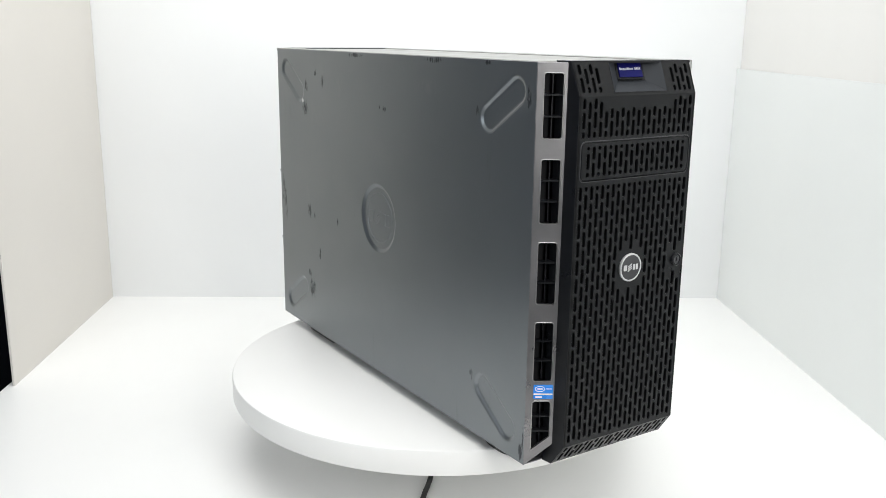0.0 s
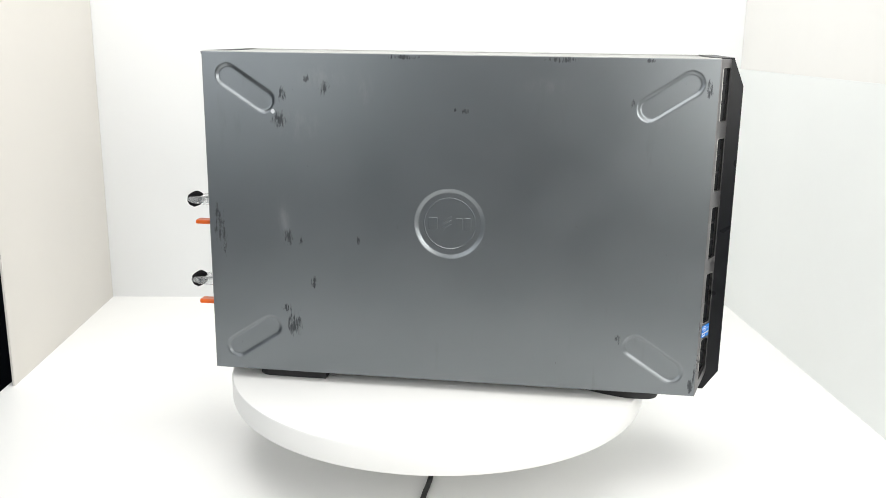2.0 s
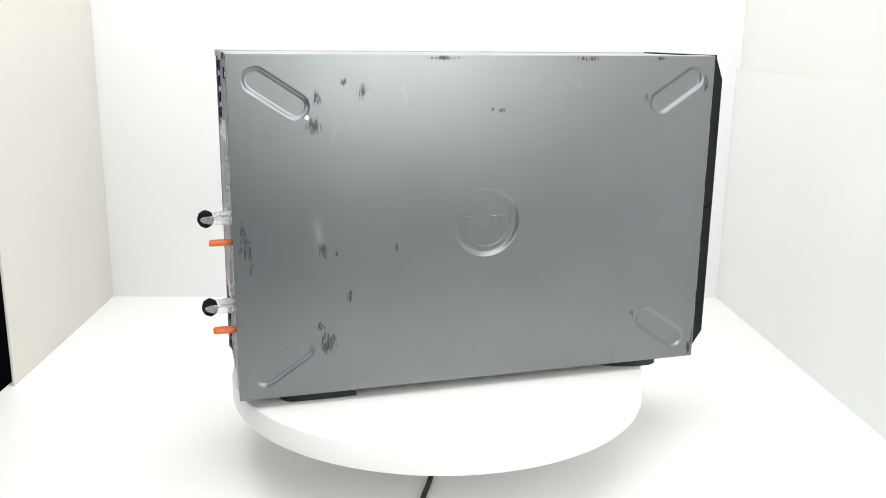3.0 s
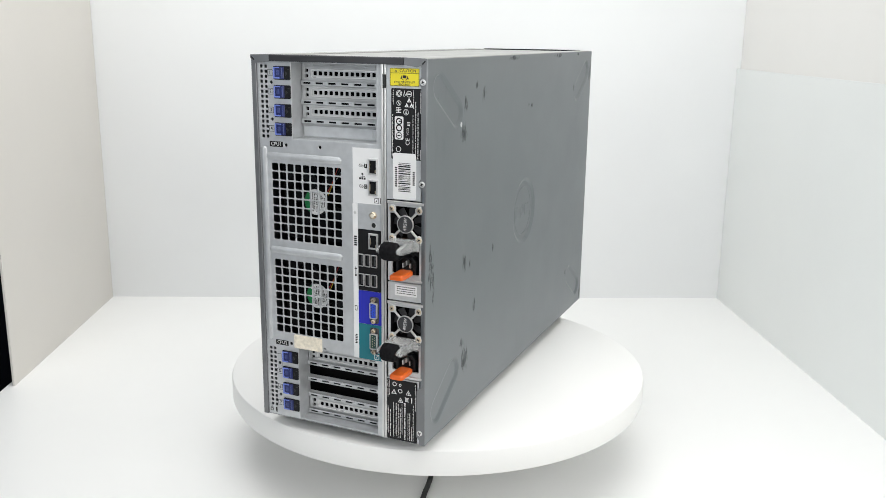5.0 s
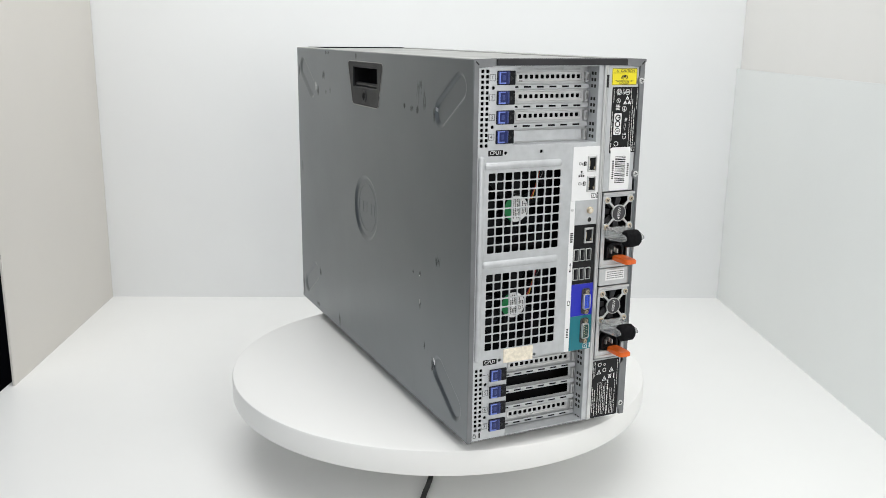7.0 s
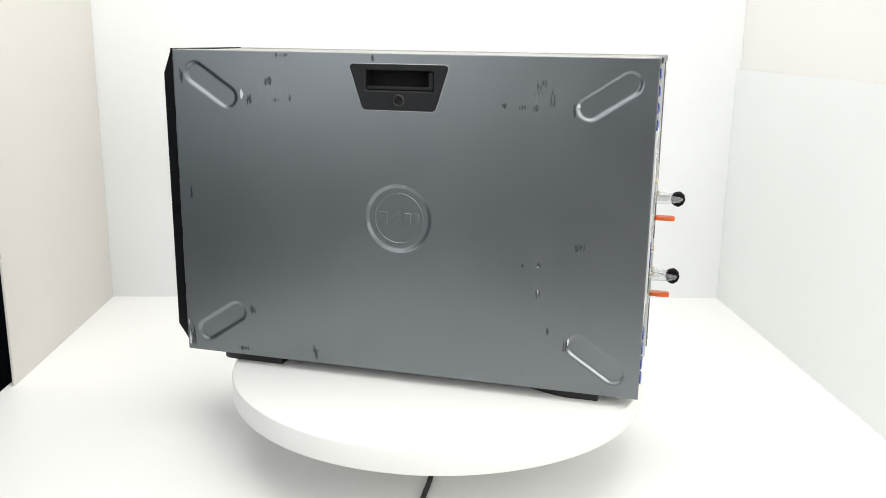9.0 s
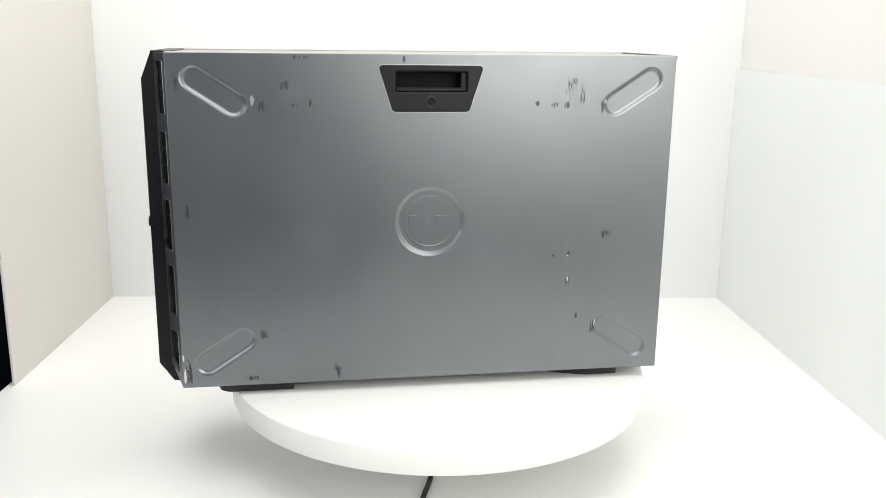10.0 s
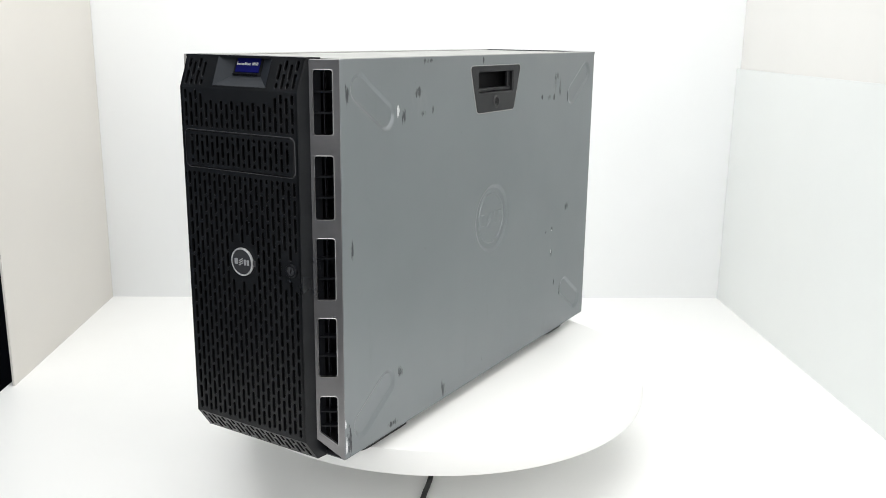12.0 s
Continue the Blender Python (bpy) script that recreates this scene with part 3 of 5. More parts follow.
def bezel_shell():
    cols = list(enumerate(COLS))
    Z1, Z0 = 398.0, 27.0
    DOOR = rect(YC - 76, 314.5, YC + 76, 352.5, 5, 4)
    face = on_front(BX)
    holes = slots_between(31, 308.5, 12.6, cols, [(YC, CZ, 15.5), (61.5, CZ, 9.5)])
    holes += slots_between(357, 386, 374.5, cols[4:-4])
    holes += slots_between(357, 396, 374.5, cols[:4] + cols[-4:])
    holes.append(grown(DOOR, 0.7))
    outer = rect(YC - BW, Z0, YC + BW, Z1)
    part("face_grille", Shape().plate(outer, 0, -3, face, holes, hole_bev=0.35), BLACK, bezel, "black grille of staggered upright slots")
    door_holes = slots_between(318, 349, 324.2, cols[1:-1])
    part("drive_door", Shape().plate(DOOR, 0.7, -3, face, door_holes, bev=0.7, hole_bev=0.3), BLACK, bezel, "small rounded drive door with slots")
    # lighter grey edging stands in for the highlight round the door
    part("door_glint", Shape().plate(grown(DOOR, 1.7), 0.7, -0.8, face, [grown(DOOR, 0.8)], bev=0.4), BADGE, bezel)
    # top and bottom slopes
    tx, tz = 372.5 - BX, ZT + 1.0 - Z1
    tl = math.hypot(tx, tz)
    def top(u, v, w):
        return (BX + tx * v / tl + tz / tl * w, u, Z1 + tz * v / tl - tx / tl * w + FH)
    holes = slots_between(3.5, tl - 3.5, 11, cols[:4] + cols[-4:])
    holes.append(rect(YC - 34.5, 3.6, YC + 39.5, tl - 0.8))
    part("top_slope", Shape().plate(rect(YC - BW, 0, YC + BW, tl), 0, -3, top, holes, hole_bev=0.35), BLACK, bezel, "sloping bezel top with slots")
    bx, bz = 368.0 - BX, 1.5 - Z0
    bl = math.hypot(bx, bz)
    def low(u, v, w):
        return (BX + bx * v / bl - bz / bl * w, u, Z0 + bz * v / bl + bx / bl * w + FH)
    holes = []
    for k, u in cols:
        if k % 2:
            holes.append(slot(u, bl * 0.44, bl * 0.26, 1.9, 90, 3))
        else:
            holes += [slot(u, bl * 0.2, bl * 0.08, 1.9, 90, 3), slot(u, bl * 0.66, bl * 0.17, 1.9, 90, 3)]
    part("bottom_slope", Shape().plate(rect(YC - BW, 0, YC + BW, bl - 0.6), 0, -3, low, holes, hole_bev=0.3), BLACK, bezel, "sloping bezel bottom with slots")
    # side walls, following the same outline
    prof = [(354.5, 1.0), (368.0, 1.5), (BX, Z0), (BX, Z1), (372.5, ZT + 1.0), (352, ZT + 1.0)]
    for s in (-1, 1):
        def side(u, v, w, s=s):
            lean = (BX - u) * 0.18
            return (u, YC + s * (BW + lean * 0.5 + w), v + FH)
        part("bezel_side", Shape().plate(prof, 0.2, -2.6, side, bev=0.8), BLACK_SIDE, bezel, "smooth black bezel side")
    # dark sheets put shade behind the slots of face and slope
    part("grille_shade", Shape().plate(rect(YC - BW + 2, 4, YC + BW - 2, 394), -19, -20, face).plate(rect(YC - BW + 2, 0.5, YC + BW - 2, tl - 2), -11, -12, top), DARK, bezel, "dark sheet standing in for the shade behind the grille")
    part("bezel_top", Shape().plate(rect(352, YC - BW - 2, 373, YC + BW + 2), 1.0, -1.5, on_top), BLACK_SIDE, bezel)
    # round badge and key lock
    badge = part("badge", Shape().plate(circle(YC, CZ, 14.5, 40), 1.8, -3, face, bev=0.6), BADGE, bezel, "round dark badge with a silver rim", True)
    part("badge_rim", Shape().plate(circle(YC, CZ, 15.4, 48), 2.4, -3, face, [circle(YC, CZ, 13.6, 48)], bev=0.5, hole_bev=0.3), SILVER, bezel, "", True)
    e = Shape()
    for u0, u1 in ((-10.2, -5.6), (3.2, 6.2), (7.4, 10.4)):
        e.plate(rect(YC + u0, CZ - 3.1, YC + u1, CZ + 3.1, 0.5, 2), 2.2, 1.7, face)
    for k in (-2.3, 0, 2.3):
        e.plate(slot(YC - 1.2, CZ + k, 2.8, 0.6, 30, 3), 2.2, 1.7, face)
    part("badge_mark", e, SILVER, badge, "plain silver strokes")
    part("badge_tab", Shape().plate(rect(YC + 15, CZ - 3, YC + 18.5, CZ + 3), 1.2, -2, face, bev=0.4), BADGE, bezel)
    part("key_lock", Shape().plate(circle(61.5, CZ, 7.2, 28), 3.2, -3, face, [circle(61.5, CZ, 4.6, 28)], bev=0.8, hole_bev=0.4), BLACK_SIDE, bezel, "round black key lock", True)
    part("key_slot", Shape().plate(circle(61.5, CZ, 4.5, 24), 2.2, -3, face, [slot(61.5, CZ, 2.0, 0.8, 80)]), BADGE, bezel)
    # display niche in the top slope
    n = Shape()
    o = rect(YC - 34.5, 3.6, YC + 39.5, tl - 0.8)
    i = [(YC - 18, 18), (YC + 20.5, 18), (YC + 20.5, tl - 2.4 - 9 * tx / tz), (YC - 18, tl - 2.4 - 9 * tx / tz)]
    la, lb = n.loop(o, 0.2, top), n.loop(i, -9, top)
    n.band(la, lb)
    part("display_niche", n, NICHE, bezel, "bevelled dark niche round the display")
    part("niche_back", Shape().plate(i, -8.5, -10, top), BLACK, bezel)
    disp = part("display", Shape().plate([(YC - 15, 21.5), (YC + 17.5, 21.5), (YC + 17.5, tl - 2.2 - 7 * tx / tz), (YC - 15, tl - 2.2 - 7 * tx / tz)], -7.4, -9, top, bev=0.3), LCD, bezel, "small dark blue display with a white line of print")
    e, vt = Shape(), tl - 10.4 - 7 * tx / tz
    tall = (3.2, 2.0, 2.0, 2.0, 2.0, 3.2, 3.2, 2.0, 2.0, 0, 3.2, 3.2, 3.2, 3.2)
    for k, h in enumerate(tall):
        u = YC - 13.8 + k * 2.12
        if h:
            e.plate(rect(u, vt, u + 0.5, vt + h), -7.25, -7.6, top).plate(rect(u + 1.05, vt, u + 1.5, vt + min(h, 2.0 + k % 2)), -7.25, -7.6, top)
            e.plate(rect(u + 0.5, vt + h * 0.5 - 0.25, u + 1.05, vt + h * 0.5 + 0.25), -7.24, -7.6, top)
    part("display_print", e, INK_WHITE, disp, "short white bars in place of a printed name")
    part("niche_ledge", Shape().plate(rect(YC - 17.5, 18.6, YC + 16, 20.2), -6.4, -9, top, bev=0.5), BLACK_SIDE, bezel)


bezel_shell()

# ---- rear of the server (a across from the latched side, b up) ----
def on_rear_text(a, b, w, turn=0):
    x, y, z = on_rear(a, b, w)
    m = Matrix(((0, 0, -1, x / 1000), (-1, 0, 0, y / 1000), (0, 1, 0, z / 1000), (0, 0, 0, 1)))
    return m @ pose(0, 0, 0, 0, 0, turn)


def square(a, b, s):
    return rect(a - s / 2, b - s / 2, a + s / 2, b + s / 2, s * 0.12, 1)


GRILLES = [(26.0, 306.3), (25.9, 193.4)]
POCKETS = [rect(51, 339.2, 157.3, 423.2), rect(51, 1.2, 157.3, 93.6)]


def rear_panel():
    holes = list(POCKETS)
    for a0, b0 in GRILLES:
        holes += [square(a0 + 10.3 * i, b0 - 10.05 * j, 8.65) for i in range(9) for j in range(9)]
    for b0, n in ((418.6, 15), (86.0, 14)):
        holes += [square(a, b0 - 5.57 * k, 3.5) for a in (11.8, 17.6) for k in range(n)]
    for a, b in ((24.5, 401.3), (24.4, 360.2), (23.8, 68.3), (23.8, 27.8), (41.7, 331.9), (86.3, 332.0), (41.2, 95.4), (87.0, 95.4)):
        holes.append(circle(a, b, 1.9, 10))
    ob = part("rear_panel", Shape().plate(rect(6.2, 0.6, 167.2, 425.4), -2, -3.2, on_rear, holes, hole_bev=0.3), STEEL, server, "galvanised steel rear panel with fan grilles and slots")
    s = Shape()
    for b in (318.6, 208.9):
        s.mound(64.5, b, 45, 4.2, 0, -2.1, 2.4, on_rear)
    s.mound(12.3, 213, 113, 3.8, 90, -2.1, 2.4, on_rear)
    part("stiffening_bead", s, STEEL, ob, "pressed round stiffening ribs", True)
    return ob


rear = rear_panel()


def rear_frame():
    """Painted edges of the side panels, folded round the rear, with corner caps."""
    part("rear_flange", Shape().plate(rect(0.25, 0.3, 6.4, 430), 0.6, -5, on_rear, bev=0.5), FLANGE, server)
    edge = [(211.4, 0.3), (217.75, 0.3), (217.75, 430), (211.4, 430), (211.4, 412), (209.4, 410), (209.4, 404), (211.4, 402), (211.4, 306), (209.0, 303), (209.0, 298), (215.4, 292),
            (215.4, 72), (207.8, 66), (207.8, 10), (211.4, 6)]
    part("rear_flange", Shape().plate(edge, 0.6, -6, on_rear, bev=0.3), FLANGE, server)
    part("corner_cap", Shape().plate([(0.2, 430.8), (0.2, 428), (6.5, 422.4), (25.5, 424.4), (25.5, 431.6)][::-1], 1.4, -6, on_rear, bev=0.4), FLANGE, server, "folded grey corner piece")
    part("corner_cap", Shape().plate([(192, 431.6), (192, 424.6), (207, 422.6), (217.8, 428), (217.8, 430.8)][::-1], 1.4, -6, on_rear, bev=0.4), FLANGE, server, "folded grey corner piece")
    # a black mark on each cap takes the place of the fold's shade
    for a, turn in ((3.4, -45), (214.6, 45)):
        part("notch_shade", Shape().plate(slot(a, 427.0, 1.9, 0.8, turn), 1.5, 1.2, on_rear), INK, server, "black mark put in for the shade of an open fold")
    part("rear_lip_face", Shape().plate(rect(25.8, 425.2, 191.7, 431.2), 1.0, -5, on_rear, bev=0.5), LIP, server, "black plastic lip over the rear panel")
    for a, b in ((213.6, 407), (213.1, 300.6), (211.9, 15.3)):
        screw(a, b, 0.5, 3.3, STEEL_BRIGHT, server)
    # dark strips at floor and roof that put shade behind the rear openings
    part("floor_shade", Shape().plate(rect(1.5, 0.3, 216.5, 4), -32, -60, on_rear), DARK, server)
    part("roof_shade", Shape().plate(rect(1.5, 424.6, 216.5, 427), -6, -60, on_rear), DARK, server)


def screw(a, b, w, r, mat, parent):
    ob = part("screw", Shape().plate(circle(a, b, r, 16), w + 1.2, w - 0.6, on_rear, bev=0.5), mat, parent, "cross-head screw", True)
    part("screw_cross", Shape().plate(slot(a, b, r * 0.5, r * 0.14, 20), w + 1.28, w + 1, on_rear).plate(slot(a, b, r * 0.5, r * 0.14, 110), w + 1.3, w + 1, on_rear), INK, ob if ob.parent is server else parent)
    return ob


rear_frame()


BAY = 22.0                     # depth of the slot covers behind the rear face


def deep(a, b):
    """Covers at the back of a bay, spread wider to fit the camera's view."""
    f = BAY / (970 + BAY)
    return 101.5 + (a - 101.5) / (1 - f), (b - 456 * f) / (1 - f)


def slot_bay(pocket, b_first, pitch, kinds):
    """A sunken bay of expansion slots with covers, ribs and end tabs."""
    (a0, b0), (a1, b1) = pocket[0], pocket[2]
    for name, u0, v0, u1, v1 in (("bay_side", a0 - 1, b0, a0, b1), ("bay_side", a1, b0, a1 + 1, b1), ("bay_roof", a0 - 1, b1, a1 + 1, b1 + 1), ("bay_floor", a0 - 1, b0 - 1, a1 + 1, b0 + 0.6)):
        part(name, Shape().plate(rect(u0, v0, u1, v1), -3.3, -BAY - 4, on_rear), STEEL, rear, "bright steel wall of the slot bay")
    # flat black squares on the wall stand in for shaded holes
    wall_hole_shade = Shape()
    for k in range(int((b1 - b0) / 7)):
        if k % 4 == 3:
            continue
        for d in (9, 14.5):
            wall_hole_shade.plate(square(-d, b1 - 8 - 7 * k, 3.6), a1 + 0.4, a1 - 0.15, lambda u, v, w: on_rear(w, v, u))
    part("wall_hole_shade", wall_hole_shade, INK, rear, "black squares put in for the shade of holes in the bay wall")

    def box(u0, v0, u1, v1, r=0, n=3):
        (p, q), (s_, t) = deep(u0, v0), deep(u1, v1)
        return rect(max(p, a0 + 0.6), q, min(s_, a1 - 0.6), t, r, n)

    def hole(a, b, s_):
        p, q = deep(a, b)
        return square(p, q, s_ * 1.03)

    holes, n, back = [], len(kinds), -BAY - 2
    for k in range(n):
        b = b_first - pitch * k
        if kinds[k] == "open":
            holes.append(box(52, b - 5.8, 148.8, b + 5.8))
        elif kinds[k] == "vented":
            holes += [box(66, b - 3.6, 146, b + 3.6), box(57.5, b - 4.5, 61, b + 4.5)]
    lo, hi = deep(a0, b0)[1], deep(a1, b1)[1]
    part("bay_back", Shape().plate(rect(a0, min(b0, lo), a1, b1), back, back - 1, on_rear, [h for h in holes]), STEEL_DULL, rear, "steel back of the slot bay")
    for k in range(n):
        b = b_first - pitch * k
        if kinds[k] == "vented":
            part("slot_cover", Shape().plate(box(53, b - 7.0, 149.5, b + 7.0), -BAY - 0.6, -BAY - 1.4, on_rear, [hole(70 + 6.62 * i, b, 4.3) for i in range(12)] + [hole(59.3, b + 3.2, 3.9), hole(59.3, b - 3.2, 3.9)]), STEEL_DULL, rear, "vented steel slot cover")
            part("cover_rim", Shape().plate(box(64.5, b - 5, 148, b + 5, 3, 3), -BAY + 0.4, -BAY - 0.7, on_rear, [box(66, b - 3.6, 146.5, b + 3.6, 2, 3)], bev=0.4), STEEL_BRIGHT, rear)
        elif kinds[k] == "blank":
            part("slot_cover", Shape().plate(box(54.5, b - 6.5, 149.5, b + 5.5), -BAY + 0.2, -BAY - 1.4, on_rear, bev=0.4), STEEL, rear, "plain steel slot cover")
            part("cover_print", Shape().plate(box(140.8, b - 4, 142.2, b + 4), -BAY + 0.3, -BAY, on_rear).plate(box(144, b - 4, 145.4, b + 4), -BAY + 0.3, -BAY, on_rear), STEEL_DULL, rear)
        part("cover_tab", Shape().plate(box(151.0, b - 6.4, 155.0, b + 4.8), -BAY + 3, -BAY - 2, on_rear, [box(152.2, b - 4.4, 153.8, b + 2.2)], bev=0.3), STEEL_BRIGHT, rear)
        rb = b - pitch * 0.5 - (0.2 if kinds[k] != "blank" else 1.8)
        dashes = [box(61 + 15.9 * i - 4.7, rb - 1.0, 61 + 15.9 * i + 4.7, rb + 1.0) for i in range(6)] if kinds[k] != "blank" else [hole(58.8 + 6.75 * i, rb, 3.6) for i in range(14)]
        part("slot_rib", Shape().plate(box(52, rb - 2.5, 156, rb + 2.5), -BAY + 2.6, -BAY + 1.6, on_rear, dashes, bev=0.5), STEEL, rear, "steel rib pierced with short dashes")
        part("rib_shade", Shape().plate(box(52.5, rb - 2, 155.5, rb + 2), -BAY + 0.9, -BAY + 0.4, on_rear), DARK, rear)
    part("bay_lip", Shape().plate(rect(a0 + 4, b1 - 3.6, a1 - 10, b1 - 1.2), -BAY + 4, -BAY + 3, on_rear, [rect(a0 + 8 + 11 * i, b1 - 3.0, a0 + 15 + 11 * i, b1 - 1.8) for i in range(8)]), STEEL, rear)


def slot_latch(b):
    body = part("slot_latch", Shape().plate(rect(28.6, b - 7.4, 50.4, b + 7.4, 0.8, 1), -0.4, -8, on_rear, bev=0.6), BLACK_SIDE, rear, "black slot latch with a blue touch point")
    part("touch_plate", Shape().plate(rect(29.2, b - 6.6, 43.0, b + 6.8, 1.0, 2), 0.8, -0.6, on_rear, bev=0.5), NAVY, body, "dark blue latch grip")
    s = Shape()
    s.plate([(29.8, b - 6.2), (37.8, b - 6.2), (37.8, b - 4.8), (31.4, b - 4.8), (31.4, b + 5.3), (37.8, b + 5.3), (37.8, b + 6.3), (29.8, b + 6.3)], 1.7, 0.7, on_rear, bev=0.3)
    part("grip_edge", s, BLUE_LATCH, body, "raised light blue bracket-shaped edge")
    part("grip_bar", Shape().plate(rect(33.6, b - 2.4, 37.0, b + 2.8, 0.6, 2), 1.5, 0.6, on_rear, bev=0.5), LATCH_SLATE, body)
    part("latch_spring", Shape().plate(rect(40.2, b - 5.6, 41.8, b + 5.8, 0.5, 2), 1.8, 0.6, on_rear, bev=0.5), LATCH_SLATE, body)
    part("latch_stop", Shape().plate([(44.4, b - 3.2), (47.4, b - 0.6), (44.4, b + 2.2)], 0.1, -0.6, on_rear, bev=0.2).plate(rect(47.4, b + 3.4, 49.6, b + 4.6), 0.2, -0.6, on_rear, bev=0.2), RUBBER, body)


def number_box(text, a, b):
    part("number_frame", Shape().plate(rect(a - 3.4, b - 3.4, a + 3.4, b + 3.4), -1.86, -2.1, on_rear, [rect(a - 3.0, b - 3.0, a + 3.0, b + 3.0)]), INK, rear)
    word("slot_number", text, 5.6, INK, rear, on_rear_text(a, b, -1.85))


slot_bay(POCKETS[0], 412.6, 20.8, ("vented", "vented", "vented", "blank"))
slot_bay(POCKETS[1], 86.4, 20.2, ("vented", "open", "open", "vented"))
for k in range(4):
    slot_latch(411.8 - 20.75 * k)
    slot_latch(78.2 - 20.35 * k)
    number_box("1234"[k], 23.4, 412.0 - 20.75 * k)
for k in range(3):
    number_box("567"[k], 23.6, 58.0 - 20.4 * k)
part("guide_line", Shape().plate(rect(26.8, 62, 27.2, 80), -1.86, -2.1, on_rear).plate(rect(20, 79.8, 27, 80.2), -1.87, -2.1, on_rear), INK, rear)
for text, a, b in (("CPU1", 29.0, 332.4), ("CPU2", 28.5, 94.9)):
    plate_ob = part("socket_label", Shape().plate(rect(a - 8.8, b - 3.1, a + 8.8, b + 3.1, 0.6, 2), -1.8, -2.1, on_rear), LABEL_BLACK, rear, "small black printed label")
    word("label_text", text, 5.8, INK_WHITE, plate_ob, on_rear_text(a, b, -1.7))
part("lock_mark", Shape().plate(rect(8.8, 4.5, 12.8, 8), -1.8, -2.1, on_rear, [rect(9.3, 5, 12.3, 7.5)]).plate(rect(9.6, 8.1, 12, 10), -1.8, -2.1, on_rear, [rect(10, 8.3, 11.6, 9.5)]), INK, rear)
# flat black plate in place of a shaded slot
part("lock_hole_shade", Shape().plate(rect(16.2, 3.8, 18.2, 9.8), -1.75, -2.1, on_rear), INK, rear)


def rear_fan(cb):
    """A fan behind the grille: frame, blades, hub with a printed disc and a green board."""
    ca = 67.0
    ob = part("rear_fan", Shape().plate(rect(ca - 46, cb - 46, ca + 46, cb + 46, 4), -26, -50, on_rear, [circle(ca, cb, 43, 40)]), DARK, server, "black cooling fan behind a grille")
    for k in range(7):
        t = 2 * math.pi * k / 7
        blade = [(ca + r * math.cos(t + o), cb + r * math.sin(t + o)) for r, o in ((15, 0), (41, 0.1), (42, 0.55), (15, 0.6))]
        part("blade", Shape().plate(blade, -34 - (k % 2) * 0.5, -36, on_rear, bev=0.3), BLACK_SIDE, ob)
    part("hub", Shape().plate(circle(ca + 0.4, cb, 16, 36), -21.4, -34, on_rear, bev=0.6), BLACK_SIDE, ob, "", True)
    part("circuit_board", Shape().plate(circle(ca + 0.4, cb, 14.8, 36), -20.9, -21.6, on_rear, bev=0.2), GREEN, ob, "green circuit board showing beside the hub's label")
    arc = [(ca + 0.4 + 14.9 * math.cos(radians(a)), cb + 14.9 * math.sin(radians(a))) for a in range(-112, 113, 8)]
    face = part("printed_disc", Shape().plate(arc, -20.4, -21, on_rear), PAPER, ob, "white printed label of the fan hub")
    s, rng = Shape(), random.Random(int(cb))
    for k in range(8):
        u = ca - 3.4 + k * 2.2
        b, top = cb - 11 + k * 0.9 * (k > 3), cb + 11 - k * 0.9 * (k > 3)
        while b < top:
            h = rng.uniform(0.7, 1.9)
            if k != 4 and rng.random() < 0.85:
                s.plate(rect(u, b, u + rng.uniform(0.9, 1.4), b + h), -20.2, -20.5, on_rear)
            b += h + 0.5
    part("disc_print", s, BADGE, face, "plain bars of small print")
    for mat, d in ((WIRE_RED, 0), (WIRE_YELLOW, 1.5), (RUBBER, 3.0), (CLEAR, 4.2)):
        pts = [on_rear(83 + d + 1.5 * math.sin(k * 0.5 + d) + k * 2.1, cb + 10 + k * 4.6, -18 - 0.4 * d - 0.5 * k) for k in range(9)]
        part("wire", Shape().tube(pts, 0.5, 6), mat, ob, "", True)


for _, b0 in GRILLES:
    rear_fan(b0 - 40.5)


